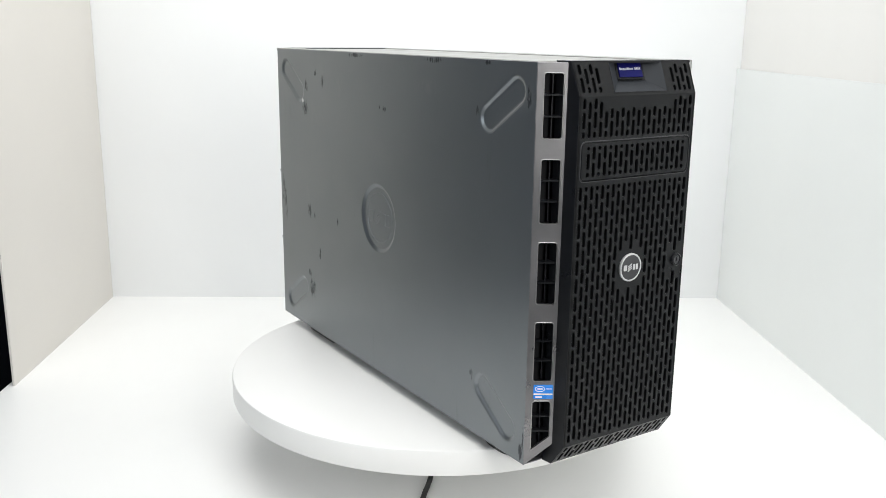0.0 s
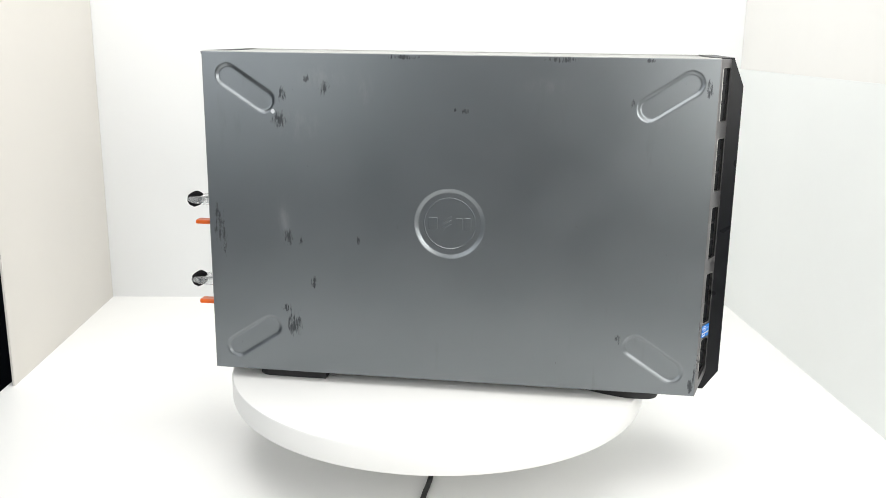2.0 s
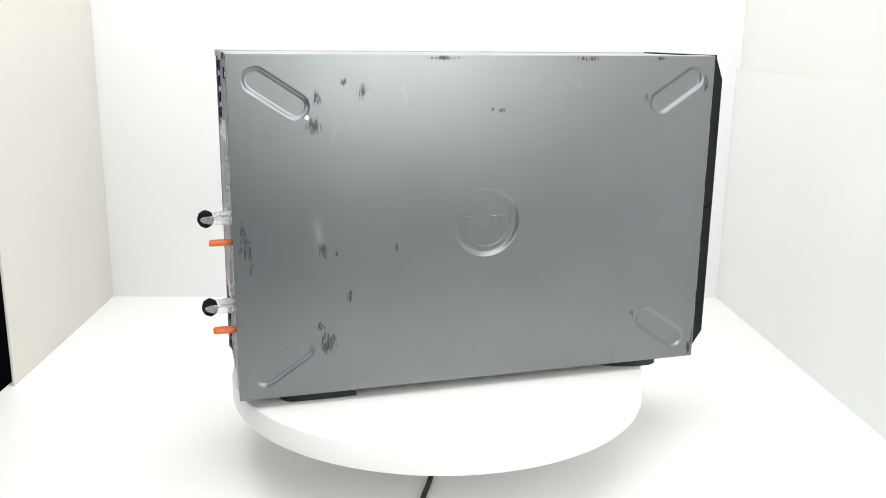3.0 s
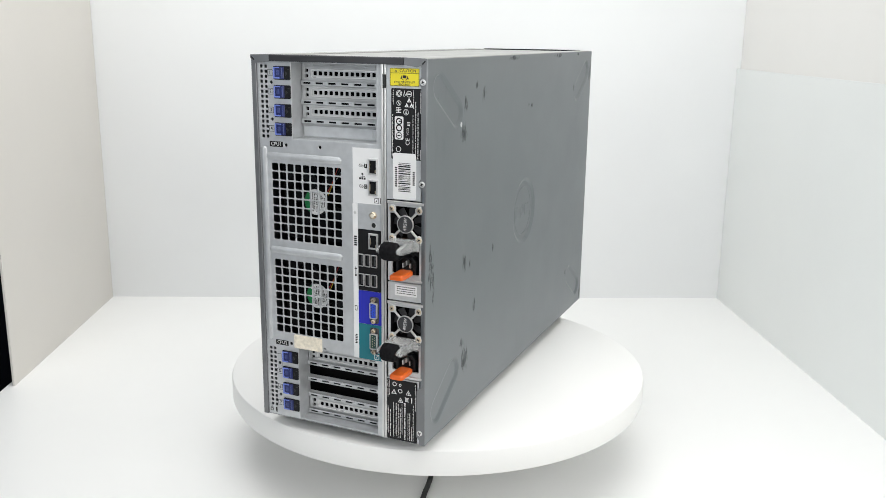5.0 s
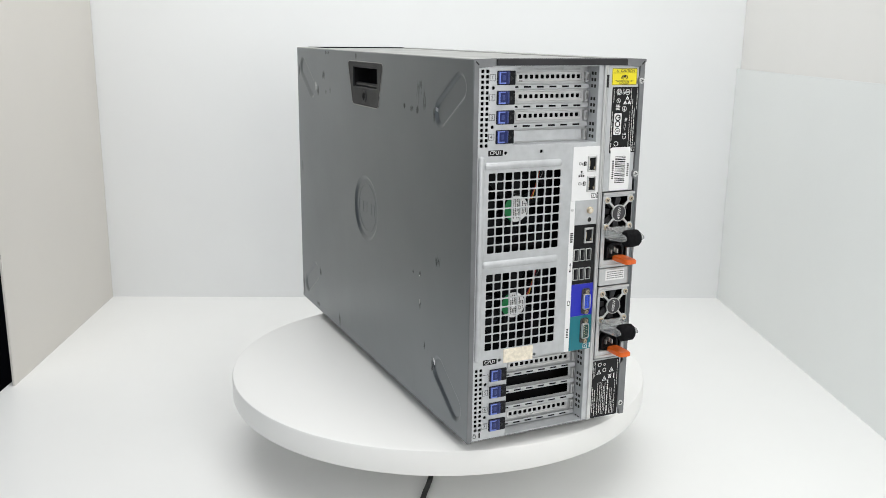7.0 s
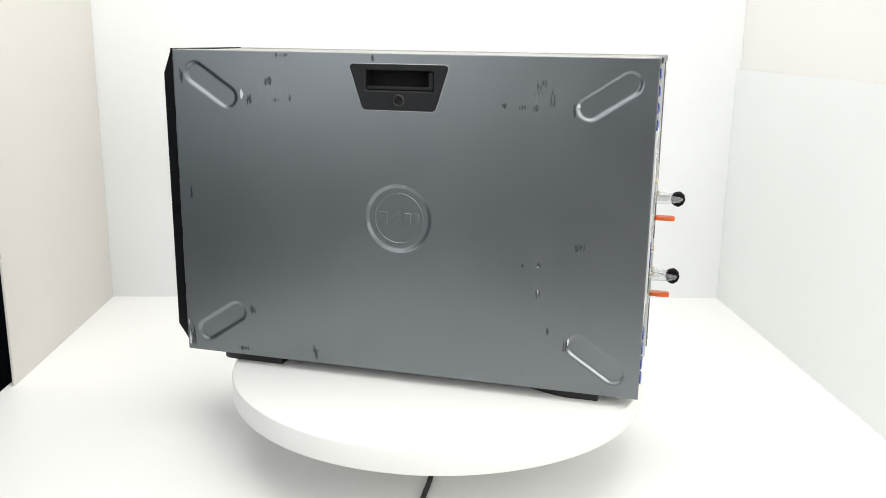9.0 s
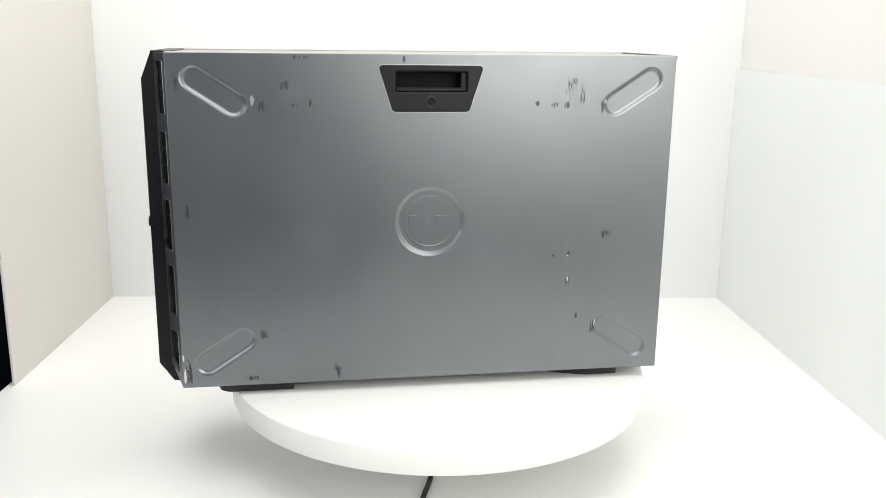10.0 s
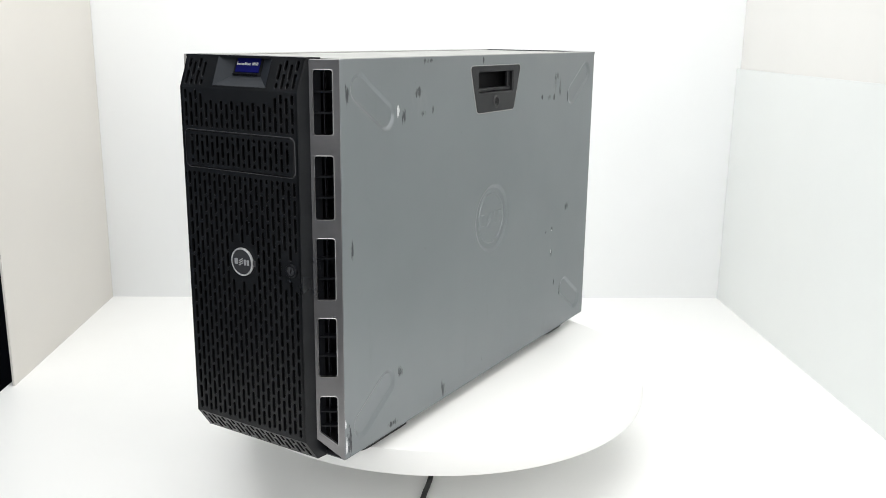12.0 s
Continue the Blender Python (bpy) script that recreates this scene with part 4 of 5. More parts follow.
def port_column():
    """Printed fields and sockets between the grilles and the power supplies."""
    fields = (("network_field", rect(128, 273.6, 166.3, 334.8), PAPER), ("switch_field", rect(133.9, 245.2, 166.0, 273.2), STEEL), ("text_strip", rect(127.2, 92.8, 133.6, 273.2), PAPER),
              ("management_field", rect(134.0, 174.4, 165.4, 244.8), LABEL_BLACK), ("display_field", rect(133.8, 135.3, 165.5, 174.1), PORT_BLUE), ("serial_field", rect(133.8, 92.8, 165.6, 135.0), TEAL))
    made = {n: part(n, Shape().plate(r, -1.55, -2.05, on_rear), m, rear) for n, r, m in fields}

    def jack(b, parent):
        a = 153.3
        ob = part("network_jack", Shape().plate(rect(a - 5.8, b - 9, a + 5.8, b + 9), 0.4, -2, on_rear, [rect(a - 4.2, b - 7.2, a + 4.4, b + 7.0)], bev=0.5), STEEL_BRIGHT, parent, "metal network socket")
        part("jack_cavity", Shape().plate(rect(a - 4.2, b - 7.2, a + 4.4, b + 7.0), -1.2, -1.9, on_rear), DARK, ob)
        part("jack_shelf", Shape().plate(rect(a - 4.2, b - 3.5, a - 3.0, b + 3.5), -0.4, -1.6, on_rear).plate(rect(a + 2.6, b - 6.2, a + 4.4, b - 3.5), -0.3, -1.6, on_rear), BRASS, ob)

    jack(315.2, made["network_field"]), jack(292.3, made["network_field"]), jack(232.1, made["management_field"])
    for b in (209.5, 186.8):
        for a in (137.6, 145.9, 154.2):
            ob = part("usb_port", Shape().plate(rect(a - 3.6, b - 7.2, a + 3.6, b + 7.2, 0.6, 1), 0.2, -2, on_rear, [rect(a - 2.8, b - 6.4, a + 2.8, b + 6.4)], bev=0.2), STEEL_BRIGHT, made["management_field"], "metal USB socket")
            part("usb_cavity", Shape().plate(rect(a - 2.8, b - 6.4, a + 2.8, b + 6.4), -1.0, -1.8, on_rear), DARK, ob)
            part("usb_tongue", Shape().plate(rect(a + 0.3, b - 5, a + 1.8, b + 5), -0.3, -1.8, on_rear), BADGE, ob)

    def d_socket(b, core, pins, cols, parent):
        a = 154.0
        shell = [(a - 4.6, b - 8.4), (a - 3, b - 9.6), (a + 3.8, b - 9.0), (a + 4.8, b - 7.6), (a + 4.8, b + 7.6), (a + 3.8, b + 9.0), (a - 3, b + 9.6), (a - 4.6, b + 8.4)]
        plate_b = part("socket_plate", Shape().plate(rect(a - 5.8, b - 15.6, a + 5.8, b + 15.6, 3, 3), -0.6, -2, on_rear, bev=0.4), BADGE, parent, "dark metal plate of a D-shaped socket")
        part("socket_shell", Shape().plate(shell, 2.6, -1, on_rear, [grown(shell, -1.0)], bev=0.3), STEEL_BRIGHT, plate_b)
        part("socket_core", Shape().plate(grown(shell, -0.95), 1.4, -1, on_rear), core, plate_b)
        s = Shape()
        for c in range(cols):
            for k in range(pins - (c % 2)):
                s.plate(circle(a - (cols - 1) * 1.2 + c * 2.4, b - (pins - 1 - (c % 2)) * 1.5 + k * 3.0, 0.55, 8), 1.7, 1, on_rear)
        part("pins", s, BRASS if core is not VGA_BLUE else INK, plate_b)
        for sgn in (-1, 1):
            part("socket_nut", Shape().plate(circle(a, b + sgn * 12.6, 2.6, 6), 3.2, -1, on_rear, [circle(a, b + sgn * 12.6, 1.2, 6)], bev=0.4), BRASS, plate_b)

    d_socket(152.7, VGA_BLUE, 5, 3, made["display_field"])
    d_socket(116.4, CORE_DARK, 5, 2, made["serial_field"])
    part("id_button", Shape().plate(circle(153.4, 261.6, 3.9, 24), 1.6, -2, on_rear, bev=0.8), BRASS, made["switch_field"], "round metal button", True)
    part("button_core", Shape().plate(circle(153.4, 261.6, 2.5, 20), 2.0, 1, on_rear, bev=0.6), TAN, made["switch_field"], "", True)
    part("round_hole", Shape().plate(circle(153.7, 250.4, 2.7, 20), -1.4, -2, on_rear), INK, made["switch_field"])
    part("field_rim", Shape().plate(circle(153.7, 250.4, 3.4, 20), -1.2, -2, on_rear, [circle(153.7, 250.4, 2.7, 20)]), STEEL_BRIGHT, made["switch_field"])
    for text, b in (("1", 315.5), ("2", 292.8)):
        word("port_text", "Gb", 4.8, INK, made["network_field"], on_rear_text(138.6, b, -1.45))
        box = part("port_number", Shape().plate(rect(142.2, b - 2.4, 146.0, b + 2.4, 0.4, 1), -1.46, -1.6, on_rear), INK, made["network_field"], "small black box with its port number")
        word("port_text", text, 4.4, INK_WHITE, box, on_rear_text(144.1, b, -1.4))
    s = Shape()
    for a, b in ((140, 306.5), (137.2, 301.5), (140, 301.5), (142.8, 301.5)):
        s.plate(rect(a - 1.1, b - 1.1, a + 1.1, b + 1.1), -1.45, -1.6, on_rear)
    s.plate(rect(137.2, 303.7, 142.8, 304.2), -1.44, -1.6, on_rear).plate(rect(139.8, 302, 140.2, 306), -1.46, -1.6, on_rear)
    part("port_symbols", s, INK, made["network_field"], "small printed network symbols")
    s = Shape()
    s.plate(rect(154.8, 275.4, 160.4, 281), -1.45, -1.6, on_rear, [rect(155.4, 276, 159.8, 280.4)]).plate(slot(157.6, 278.2, 1.4, 0.35, 60), -1.44, -1.6, on_rear)
    s.plate(rect(162, 275.2, 164, 281.5), -1.45, -1.6, on_rear, [rect(162.7, 276, 163.3, 280)])
    part("manager_symbol", s, INK, made["network_field"])
    s = Shape()
    for k, b in enumerate((226, 228.4, 230.8, 233.2, 235.6)):
        s.plate(rect(128.8, b - 0.8, 132.2, b + 0.9), -1.44, -1.6, on_rear)
    s.plate(slot(130.5, 196, 4.5, 0.4, 90), -1.45, -1.6, on_rear).plate(circle(130.5, 191, 1.3, 10), -1.44, -1.6, on_rear).plate(rect(129, 198, 132, 199), -1.43, -1.6, on_rear)
    s.plate(rect(128.8, 149.5, 132, 155.5, 0.8), -1.45, -1.6, on_rear, [rect(129.3, 150.1, 131.5, 154.9, 0.6)])
    for k in range(6):
        s.plate(rect(129 + 0.3 * (k % 2), 110 + k * 2, 131.8, 111.2 + k * 2), -1.45, -1.6, on_rear)
    part("strip_print", s, INK, made["text_strip"], "plain bars and symbols of small print")
    part("strip_screw", Shape().plate(circle(130.3, 263, 1.9, 14), -1.0, -2, on_rear, bev=0.4), STEEL_BRIGHT, made["text_strip"], "", True)
    s = Shape()
    s.plate(rect(153.5, 94, 159.5, 100), -1.44, -1.6, on_rear, [rect(154.1, 94.6, 158.9, 99.4)]).plate(slot(156.5, 97, 1.6, 0.35, 60), -1.43, -1.6, on_rear).plate(rect(162, 94, 163.6, 100), -1.44, -1.6, on_rear)
    part("field_print", s, INK_WHITE, made["serial_field"])


port_column()


def psu_column():
    """The steel column of the power supplies with its labels."""
    col = part("supply_bay", Shape().plate([(169.6, 281.5), (211.2, 281.5), (211.2, 424.4), (169.6, 424.4)], -1.4, -4, on_rear, bev=0.4), STEEL, server, "steel plate above the power supplies with printed labels")
    part("bay_post", Shape().plate(rect(163.6, 0.6, 166.6, 425), 0.3, -3, on_rear, bev=0.4).plate(rect(167.2, 0.6, 169.2, 425), -0.6, -3, on_rear, bev=0.4), STEEL_BRIGHT, rear, "upright folded steel edge")
    part("bay_clip", Shape().plate(rect(166.6, 400, 169.4, 414), 0.8, -2, on_rear, bev=0.3), INK, col)
    part("lower_bay", Shape().plate(rect(169.6, 0.6, 210, 76), -1.6, -4, on_rear), STEEL, server)
    yel = part("caution_label", Shape().plate(rect(174.3, 402.4, 208.4, 420.9, 0.8, 2), -1.15, -1.5, on_rear), YELLOW, col, "yellow caution label")
    part("label_rule", Shape().plate(rect(174.8, 415.6, 207.9, 416.0), -1.04, -1.3, on_rear).plate(rect(174.5, 402.6, 208.2, 420.7, 0.7, 2), -1.05, -1.3, on_rear, [rect(174.9, 403, 207.8, 420.3, 0.6, 2)]), INK, yel)
    word("label_text", "CAUTION", 4.2, INK, yel, on_rear_text(195.2, 418.1, -1.05))
    word("label_text", "TWO PERSON LIFT", 2.9, INK, yel, on_rear_text(191.3, 406.6, -1.05))
    word("label_text", "REQUIRED", 2.9, INK, yel, on_rear_text(191.3, 404.1, -1.05))
    s = Shape()
    s.plate([(179.6, 416.6), (182.8, 416.6), (181.2, 419.6)], -1.05, -1.2, on_rear, [[(180.3, 417), (182.1, 417), (181.2, 418.7)]]); s.plate([(181.0, 417.2), (181.4, 417.2), (181.2, 418.4)], -1.05, -1.2, on_rear)
    s.plate(rect(189.4, 410.6, 193.4, 413.6), -1.04, -1.2, on_rear)
    for sgn in (-1, 1):
        s.plate(slot(191.4 + sgn * 3.6, 411.4, 1.6, 0.5, 90 + sgn * 25), -1.04, -1.2, on_rear)
        s.plate(slot(191.4 + sgn * 2.4, 409.6, 1.2, 0.4, 90 - sgn * 45), -1.03, -1.2, on_rear)
    part("caution_symbol", s, INK, yel)

    def print_line(s, rng, a, b0, b1, w):
        """One upright line of small print as letter-sized bars with gaps between the words."""
        b, left = b0, rng.randint(3, 9)
        while b < b1:
            h = w * rng.uniform(0.35, 0.75)
            cut = rng.uniform(0, 0.3) * w
            s.plate(rect(a - w / 2 + cut * rng.randint(0, 1), b, a + w / 2 - cut, b + h), -0.96, -1.1, on_rear)
            b += h + w * 0.22
            left -= 1
            if left == 0:
                b, left = b + w * 0.6, rng.randint(3, 9)

    def ring(s, a, b, r, w):
        s.plate(circle(a, b, r, 20), -0.95, -1.1, on_rear, [circle(a, b, r - w, 20)])

    rng = random.Random(4)
    lab = part("rating_label", Shape().plate(rect(175.8, 325.6, 212.4, 400.2, 1.2, 2), -1.1, -1.4, on_rear), LABEL_BLACK, col, "black rating label with white print and symbols")
    s = Shape()
    for a, b0, b1, w in ((178.2, 383, 398, 0.9), (177.3, 329, 373, 1.2), (202.0, 379.5, 398, 0.8), (201.4, 331, 373, 0.8), (204.5, 331, 386, 1.0), (207.3, 327, 377, 1.2), (210.2, 375, 398, 1.0), (210.2, 327, 337, 0.9)):
        print_line(s, rng, a, b0, b1, w)
    ring(s, 185, 394.8, 3.5, 0.6), ring(s, 185, 394.8, 2.2, 0.5), ring(s, 184.2, 394.8, 1.1, 0.4)
    ring(s, 191.2, 393.4, 1.5, 0.5), s.plate(rect(190.8, 395.2, 191.6, 398), -0.95, -1.1, on_rear)
    ring(s, 196.8, 394.5, 3.3, 0.6), s.plate(rect(194.6, 393.9, 199, 395.1), -0.94, -1.1, on_rear)
    ring(s, 184.8, 384.9, 2.7, 0.5), s.plate(slot(184.8, 384.9, 1.6, 0.4, 125), -0.94, -1.1, on_rear)
    for a, b in ((196.8, 386.2), (193.9, 380.9), (199.6, 380.9)):
        s.plate([(a - 2.6, b), (a + 2.6, b), (a, b + 4.4)], -0.95, -1.1, on_rear, [[(a - 0.7, b + 0.7), (a + 0.7, b + 0.7), (a, b + 2.0)]])
    for k in range(4):
        s.plate(rect(181.6, 374.6 + 1.7 * k, 187.6 - 0.9 * (k % 2), 375.4 + 1.7 * k), -0.95, -1.1, on_rear)
    s.plate(rect(184.2, 374.6, 185, 380.6), -0.94, -1.1, on_rear)
    ring(s, 193.3, 375.7, 3.1, 0.5), s.plate(slot(193.3, 375.7, 1.7, 0.35, 90), -0.94, -1.1, on_rear).plate([(192, 375.2), (193.3, 373.4), (194.6, 375.2)], -0.93, -1.1, on_rear)
    mark = Shape()
    s.plate(rect(180, 346.6, 190.2, 371, 1.4), -0.95, -1.1, on_rear)
    for b, r, w in ((365.8, 3.7, 1.3), (358.8, 3.7, 1.3), (350.9, 3.6, 0.8)):
        mark.plate(circle(185.1, b, r, 20), -0.88, -1.0, on_rear, [circle(185.1, b, r - w, 20)])
    mark.plate(rect(184.6, 365.2, 188.8, 366.6), -0.87, -1.0, on_rear).plate(rect(183.2, 350.3, 187, 351.5), -0.87, -1.0, on_rear)
    part("safety_mark", mark, LABEL_BLACK, lab, "black rings on a white safety mark")
    for k in range(3):
        s.plate(rect(194.6, 361.6 + 1.5 * k, 198, 362.4 + 1.5 * k), -0.95, -1.1, on_rear)
    ring(s, 184.4, 336.4, 3.0, 0.6)
    part("label_print", s, INK_WHITE, lab, "plain bars and symbols of small print")
    word("label_text", "VCCI", 3.4, INK_WHITE, lab, on_rear_text(195.3, 355.3, -0.95, 90))
    word("label_text", "CE", 6.4, INK_WHITE, lab, on_rear_text(195.4, 344.8, -0.95, 90))
    bar = part("barcode_label", Shape().plate(rect(177.8, 282.6, 205.2, 332.3, 2.2, 3), -0.7, -1.3, on_rear), PAPER, col, "white sticker with an upright barcode")
    s, b = Shape(), 291.0
    while b < 321.5:
        h = rng.choice((0.5, 0.5, 0.9, 1.4))
        s.plate(rect(184.5, b, 198.8, b + h), -0.6, -0.75, on_rear)
        b += h + rng.choice((0.5, 0.7, 1.1))
    for a, b0, b1 in ((180.6, 296, 316), (201.4, 298.5, 313)):
        b = b0
        while b < b1:
            s.plate(rect(a, b, a + 2.4, b + 1.5), -0.6, -0.75, on_rear)
            b += 2.2
    part("barcode", s, INK, bar, "black barcode and bars of print")
    lab2 = part("rating_label", Shape().plate(rect(169.6, 0.9, 208.0, 74.6, 1.2, 2), -1.2, -1.5, on_rear), LABEL_BLACK, server, "black rating label with white print")
    s = Shape()
    for a, b0, b1, w in ((171.0, 52, 73, 0.8), (173.0, 55, 73, 0.8), (171.2, 8, 40, 1.2), (174.2, 4, 38, 1.2), (178.3, 4, 46, 0.9), (181.6, 6, 46, 1.1), (184.2, 4, 45, 0.9), (186.8, 4, 40, 1.1), (189.0, 8, 45, 0.8),
                        (192.6, 3, 47, 1.9), (196.6, 3, 37, 0.8), (198.8, 3, 36, 0.9), (201.0, 3, 20, 0.8), (203.2, 3, 47, 1.0), (205.8, 40, 72, 0.9)):
        print_line(s, rng, a, b0, b1, w)
    ring(s, 179.5, 69, 2.6, 0.7), ring(s, 186.6, 61.5, 2.7, 0.8), ring(s, 186.6, 68.4, 1.6, 0.6)
    for a, b in ((187.2, 47.6), (197, 58), (178.8, 57)):
        s.plate([(a - 3.4, b), (a + 3.4, b), (a, b + 6)], -0.95, -1.1, on_rear, [[(a - 2.2, b + 0.7), (a + 2.2, b + 0.7), (a, b + 4.5)]])
        s.plate(rect(a - 0.4, b + 1, a + 0.4, b + 3.2), -0.94, -1.1, on_rear)
    s.plate(slot(195, 52.4, 3.2, 0.35, 50), -0.95, -1.1, on_rear).plate(slot(195, 52.4, 3.2, 0.35, 130), -0.94, -1.1, on_rear)
    s.plate(rect(193.2, 50, 196.8, 54.4), -0.93, -1.1, on_rear, [rect(193.7, 50.5, 196.3, 53.9)])
    s.plate(rect(200.3, 49, 201.7, 55.4), -0.95, -1.1, on_rear)
    part("label_print", s, INK_WHITE, lab2, "plain bars of small print")
    part("tan_sticker", Shape().plate(rect(45.8, 91.2, 84.2, 107.8, 0.8, 2), -1.3, -2, on_rear), TAN, rear, "yellowed blank paper sticker")


psu_column()


def power_supply(b0):
    """A hot-plug supply: b0 is its lower edge; fan on top, inlet, cord strap and orange tab below."""
    ps = part("power_supply", Shape().plate(rect(171.2, b0, 215.0, b0 + 90, 1, 2), -1.0, -4, on_rear, [rect(174.6, b0 + 46.2, 211.8, b0 + 84.4, 6, 3), rect(176.4, b0 + 9, 209.4, b0 + 37, 1.5, 2)], bev=0.5, hole_bev=0.4), STEEL_DULL, server, "steel power supply module with a small fan")
    ca, cb = 193.2, b0 + 65.3
    part("supply_edge", Shape().plate(rect(171.0, b0 + 42.6, 215.2, b0 + 44.2), -0.2, -2, on_rear, bev=0.3), STEEL_BRIGHT, ps)
    part("supply_top", Shape().plate(rect(171.0, b0 + 87, 215.2, b0 + 90), 0.2, -2, on_rear, [rect(180, b0 + 88, 190, b0 + 89.2)], bev=0.3), STEEL_BRIGHT, ps)
    well = Shape()
    well.dish(rect(174.6, b0 + 46.2, 211.8, b0 + 84.4, 6, 3), 0.3, 24, on_rear, -1.2)
    part("fan_well", well, DARK, ps, "", True)
    for k in range(7):
        t = 2 * math.pi * k / 7
        blade = [(ca + r * math.cos(t + o), cb + r * math.sin(t + o)) for r, o in ((8, 0), (18, 0.15), (18.6, 0.6), (8, 0.7))]
        part("blade", Shape().plate(blade, -8, -10, on_rear, bev=0.3), BADGE, ps)
    s = Shape()
    for k in range(4):
        t = 45 + 90 * k
        s.plate(slot(ca + 15.5 * math.cos(radians(t)), cb + 15.5 * math.sin(radians(t)), 7.4, 1.25, t, 4), 0.4, -1.2, on_rear, bev=0.5)
        s.plate(circle(ca + 22.9 * math.cos(radians(t)), cb + 22.9 * math.sin(radians(t)), 4.7, 16), 0.1, -1.2, on_rear, bev=0.4)
    part("guard_arm", s, STEEL_BRIGHT, ps, "bright wire arms of the fan guard", True)
    hub = part("hub_plate", Shape().plate(circle(ca, cb, 9.3, 32), 0.6, -3, on_rear, bev=0.5), BADGE, ps, "dark round plate with its wattage", True)
    part("hub_rim", Shape().plate(circle(ca, cb, 9.8, 32), 0.8, -1, on_rear, [circle(ca, cb, 9.0, 32)], bev=0.2), STEEL_BRIGHT, ps, "", True)
    word("hub_text", "495W", 5.6, INK_WHITE, hub, on_rear_text(ca + 0.3, cb, 0.7, 84))
    for sa in (-1, 1):
        for sb in (-1, 1):
            part("screw", Shape().plate(circle(ca + sa * 16.5, cb + sb * 16.2, 3.2, 16), 1.0, -1, on_rear, bev=0.7), BRASS, ps, "cross-head screw", True)
            part("screw_cross", Shape().plate(slot(ca + sa * 16.5, cb + sb * 16.2, 1.5, 0.4, 30), 1.1, 0.9, on_rear).plate(slot(ca + sa * 16.5, cb + sb * 16.2, 1.5, 0.4, 120), 1.12, 0.9, on_rear), INK, ps)
    # inlet
    part("inlet_well", Shape().plate(rect(176.4, b0 + 9, 209.4, b0 + 37), -10, -11, on_rear), INK, ps)
    part("inlet_socket", Shape().plate([(181, b0 + 11), (205, b0 + 11), (205, b0 + 24), (200, b0 + 29), (186, b0 + 29), (181, b0 + 24)], -1.5, -10, on_rear, [[(184, b0 + 13), (202, b0 + 13), (202, b0 + 23), (198.5, b0 + 26.5), (187.5, b0 + 26.5), (184, b0 + 23)]], bev=0.6), BLACK_SIDE, ps, "black power inlet")
    part("inlet_pin", Shape().plate(rect(188, b0 + 16, 189.4, b0 + 21), -3, -10, on_rear).plate(rect(196.6, b0 + 16, 198, b0 + 21), -3, -10, on_rear).plate(rect(192.3, b0 + 19, 193.7, b0 + 24), -3, -10, on_rear), STEEL_BRIGHT, ps)
    part("corner_bracket", Shape().plate(rect(172, b0 + 1.5, 214, b0 + 4), 0.2, -2, on_rear, bev=0.4), STEEL_BRIGHT, ps)
    # clear bracket with a rolled black cord strap
    zc = b0 + 43.0
    s = Shape()
    s.plate(rect(175, zc - 6.5, 211, zc + 6.5, 2, 2), 2.4, 0.2, on_rear, bev=0.5)

    def across(u, v, w):
        return on_rear(w, v, u)
    arm = [(1.5, zc - 7), (26, zc - 5.6), (33, zc - 4), (37, zc - 1.5), (37, zc + 1.5), (33, zc + 3.4), (20, zc + 4.6), (1.5, zc + 6.2)]
    for a0, a1 in ((177.0, 180.0), (200.5, 204.0)):
        s.plate(arm, a1, a0, across, bev=0.6)
    s.plate([(1.5, zc + 2.8), (19, zc + 2.4), (19, zc + 4.4), (1.5, zc + 5.6)], 200.8, 179.8, across, bev=0.4)
    part("clear_bracket", s, CLEAR, ps, "clear plastic cord bracket", True)
    roll, ring_pts = Shape(), []
    for a, q in ((180.6, 0.5), (181.2, 0.82), (183.4, 1.0), (190, 1.04), (197, 1.0), (199.2, 0.84), (200.0, 0.5)):
        ring_pts.append(roll.loop([(30.5 + (9.4 + 0.35 * math.sin(j * 2.3 + a)) * q * math.cos(2 * math.pi * j / 28), zc - 1.2 + (9.8 + 0.35 * math.cos(j * 1.7 + a)) * q * math.sin(2 * math.pi * j / 28)) for j in range(28)], a, across))
    for p, q in zip(ring_pts, ring_pts[1:]):
        roll.band(p, q)
    roll.f += [tuple(ring_pts[0]), tuple(ring_pts[-1])]
    part("cord_strap", roll, STRAP, ps, "rolled black hook-and-loop cord strap", True)
    band = [(31 + 2.2 * math.cos(2 * math.pi * k / 20), zc - 1 + 2.2 * math.sin(2 * math.pi * k / 20)) for k in range(20)]
    part("strap_core", Shape().plate(band, 204.6, 183.9, across), CLEAR, ps, "", True)
    # orange release tab
    def level(u, v, w):
        return on_rear(u, w, v)
    zt = b0 + 12.4
    part("release_tab", Shape().plate(rect(186.8, -1, 203.2, 28, 4, 4), zt + 2.6, zt - 2.6, level, bev=1.5), ORANGE, ps, "bright orange release tab", True)


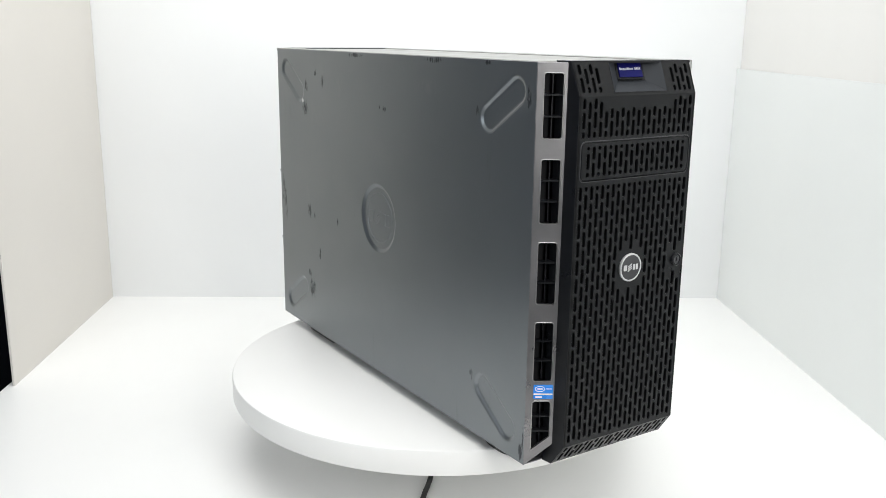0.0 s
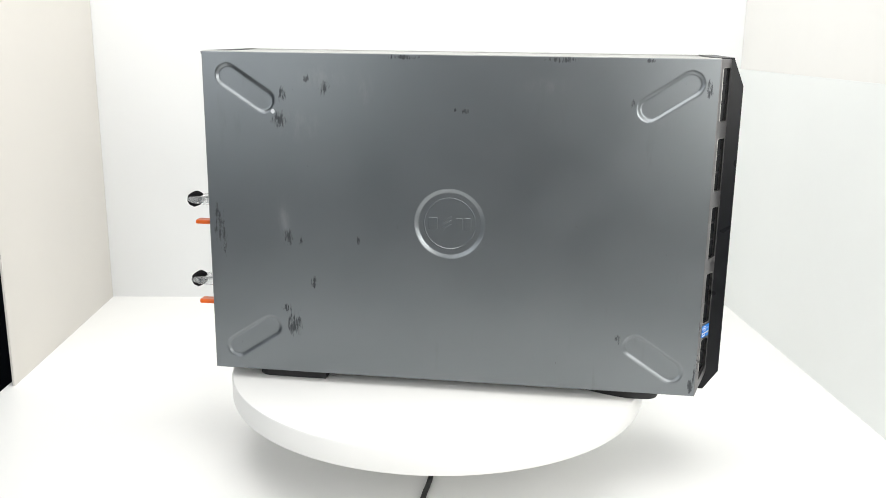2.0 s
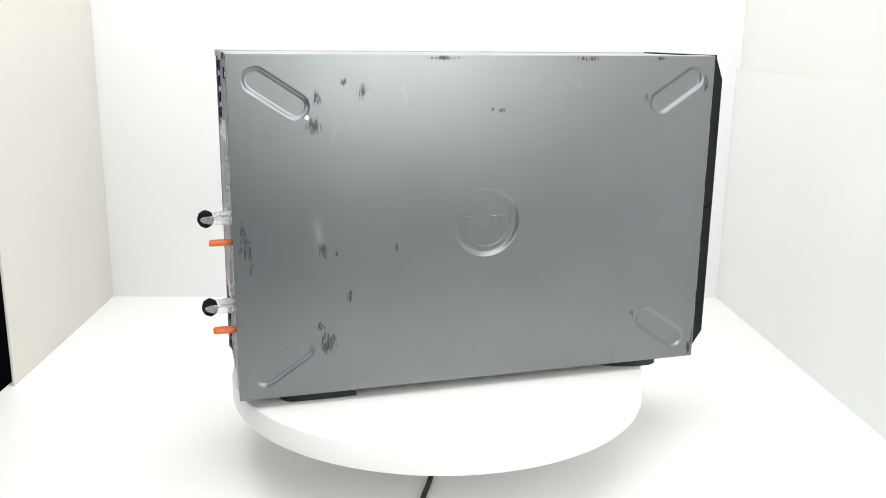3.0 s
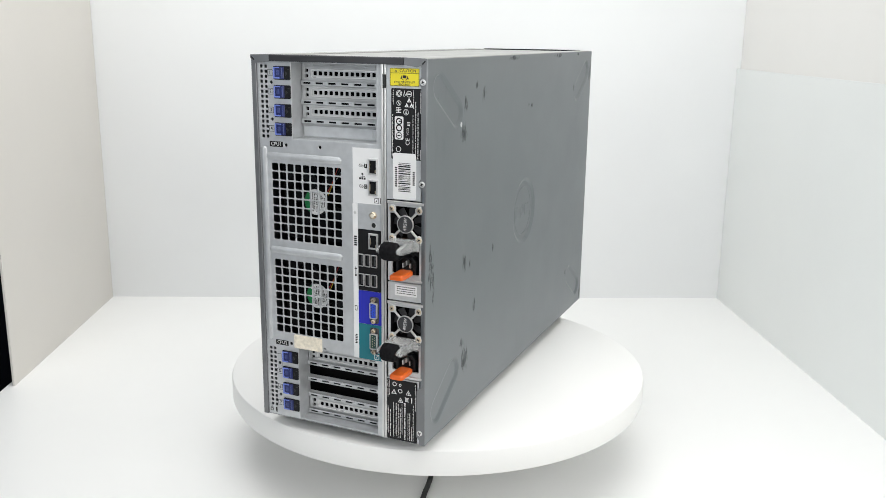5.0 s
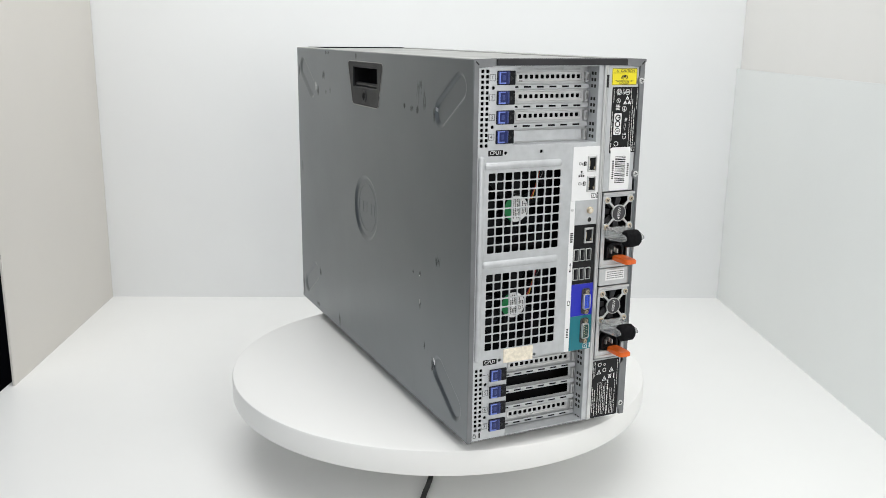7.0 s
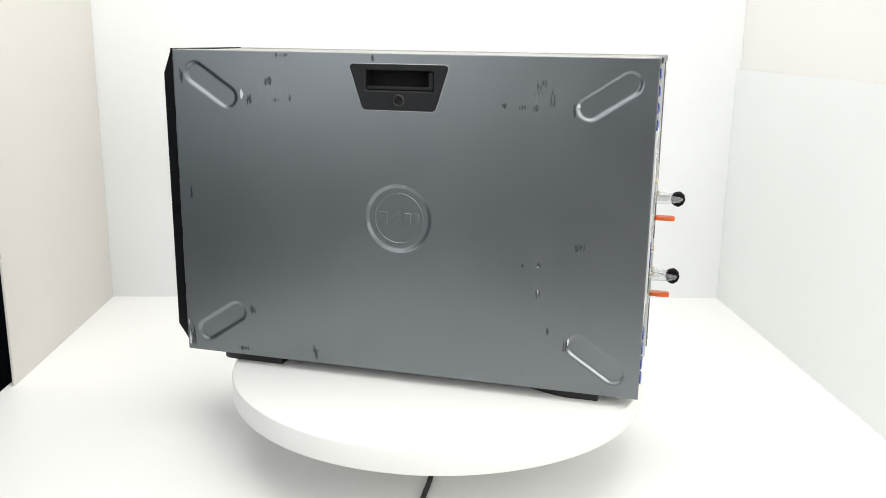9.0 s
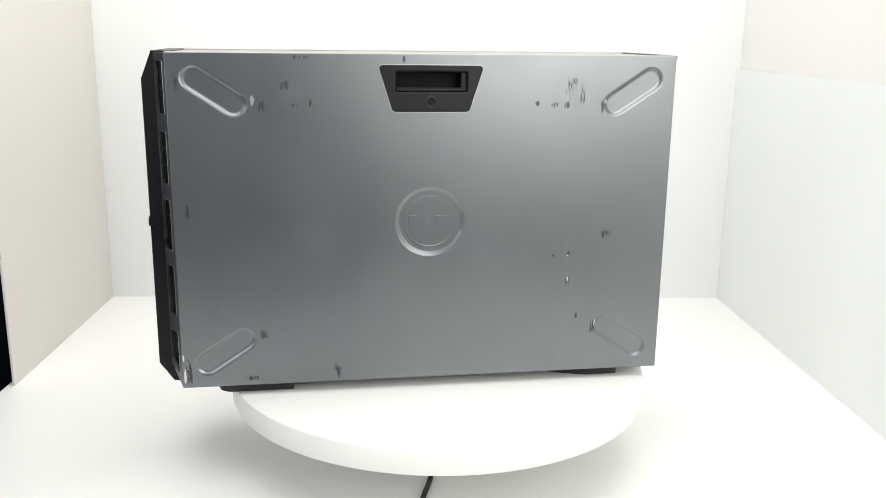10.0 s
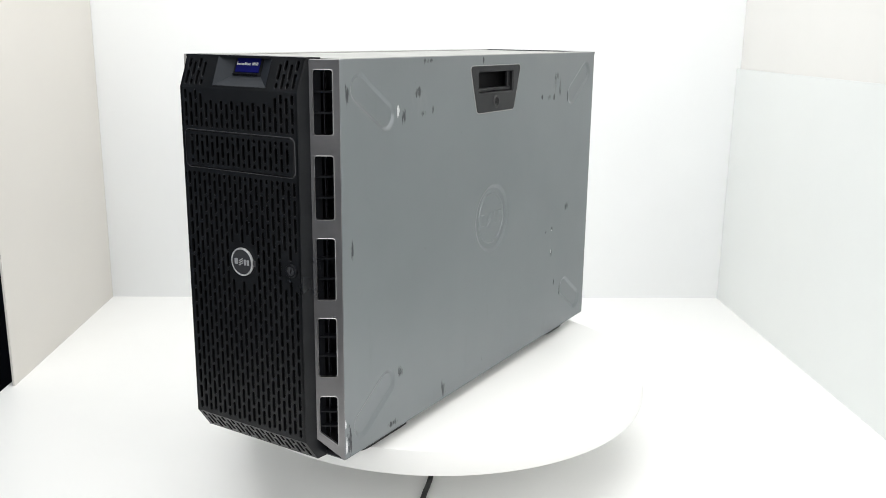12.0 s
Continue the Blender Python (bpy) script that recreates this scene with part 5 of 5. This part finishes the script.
STRAP = plain("black_hook_and_loop", (0.008, 0.008, 0.009), 0.9, vary=0.4, scale=300, grain=0.5, spec=0.12)
power_supply(190.2)
power_supply(77.2)
plate_part = part("service_plate", Shape().plate(rect(171.4, 168.6, 214.6, 189.2, 1, 2), -1.0, -4, on_rear, bev=0.4), STEEL_DULL, server, "steel blank plate with a small white service sticker")
tag = part("service_sticker", Shape().plate(rect(180, 174.6, 207, 187, 0.8, 2), -0.7, -1.1, on_rear), PAPER, plate_part, "small white printed sticker")
marks, rng2 = Shape(), random.Random(9)
for row in range(4):
    u = 182.5
    while u < 204:
        w_ = rng2.uniform(1, 3.2)
        marks.plate(rect(u, 176.8 + row * 2.5, min(u + w_, 205.5), 177.7 + row * 2.5), -0.62, -0.75, on_rear)
        u += w_ + 0.7
part("sticker_print", marks, INK, tag, "plain bars of small print")


# ---- movement ----
def motions():
    def turn(z):
        return [(t / 4, pose(0, 0, z, 0, 0, START + SPEED * t / 4)) for t in range(0, 49)]
    walk(platter, turn(platter.location.z))
    walk(server, turn(-FOOT))


motions()
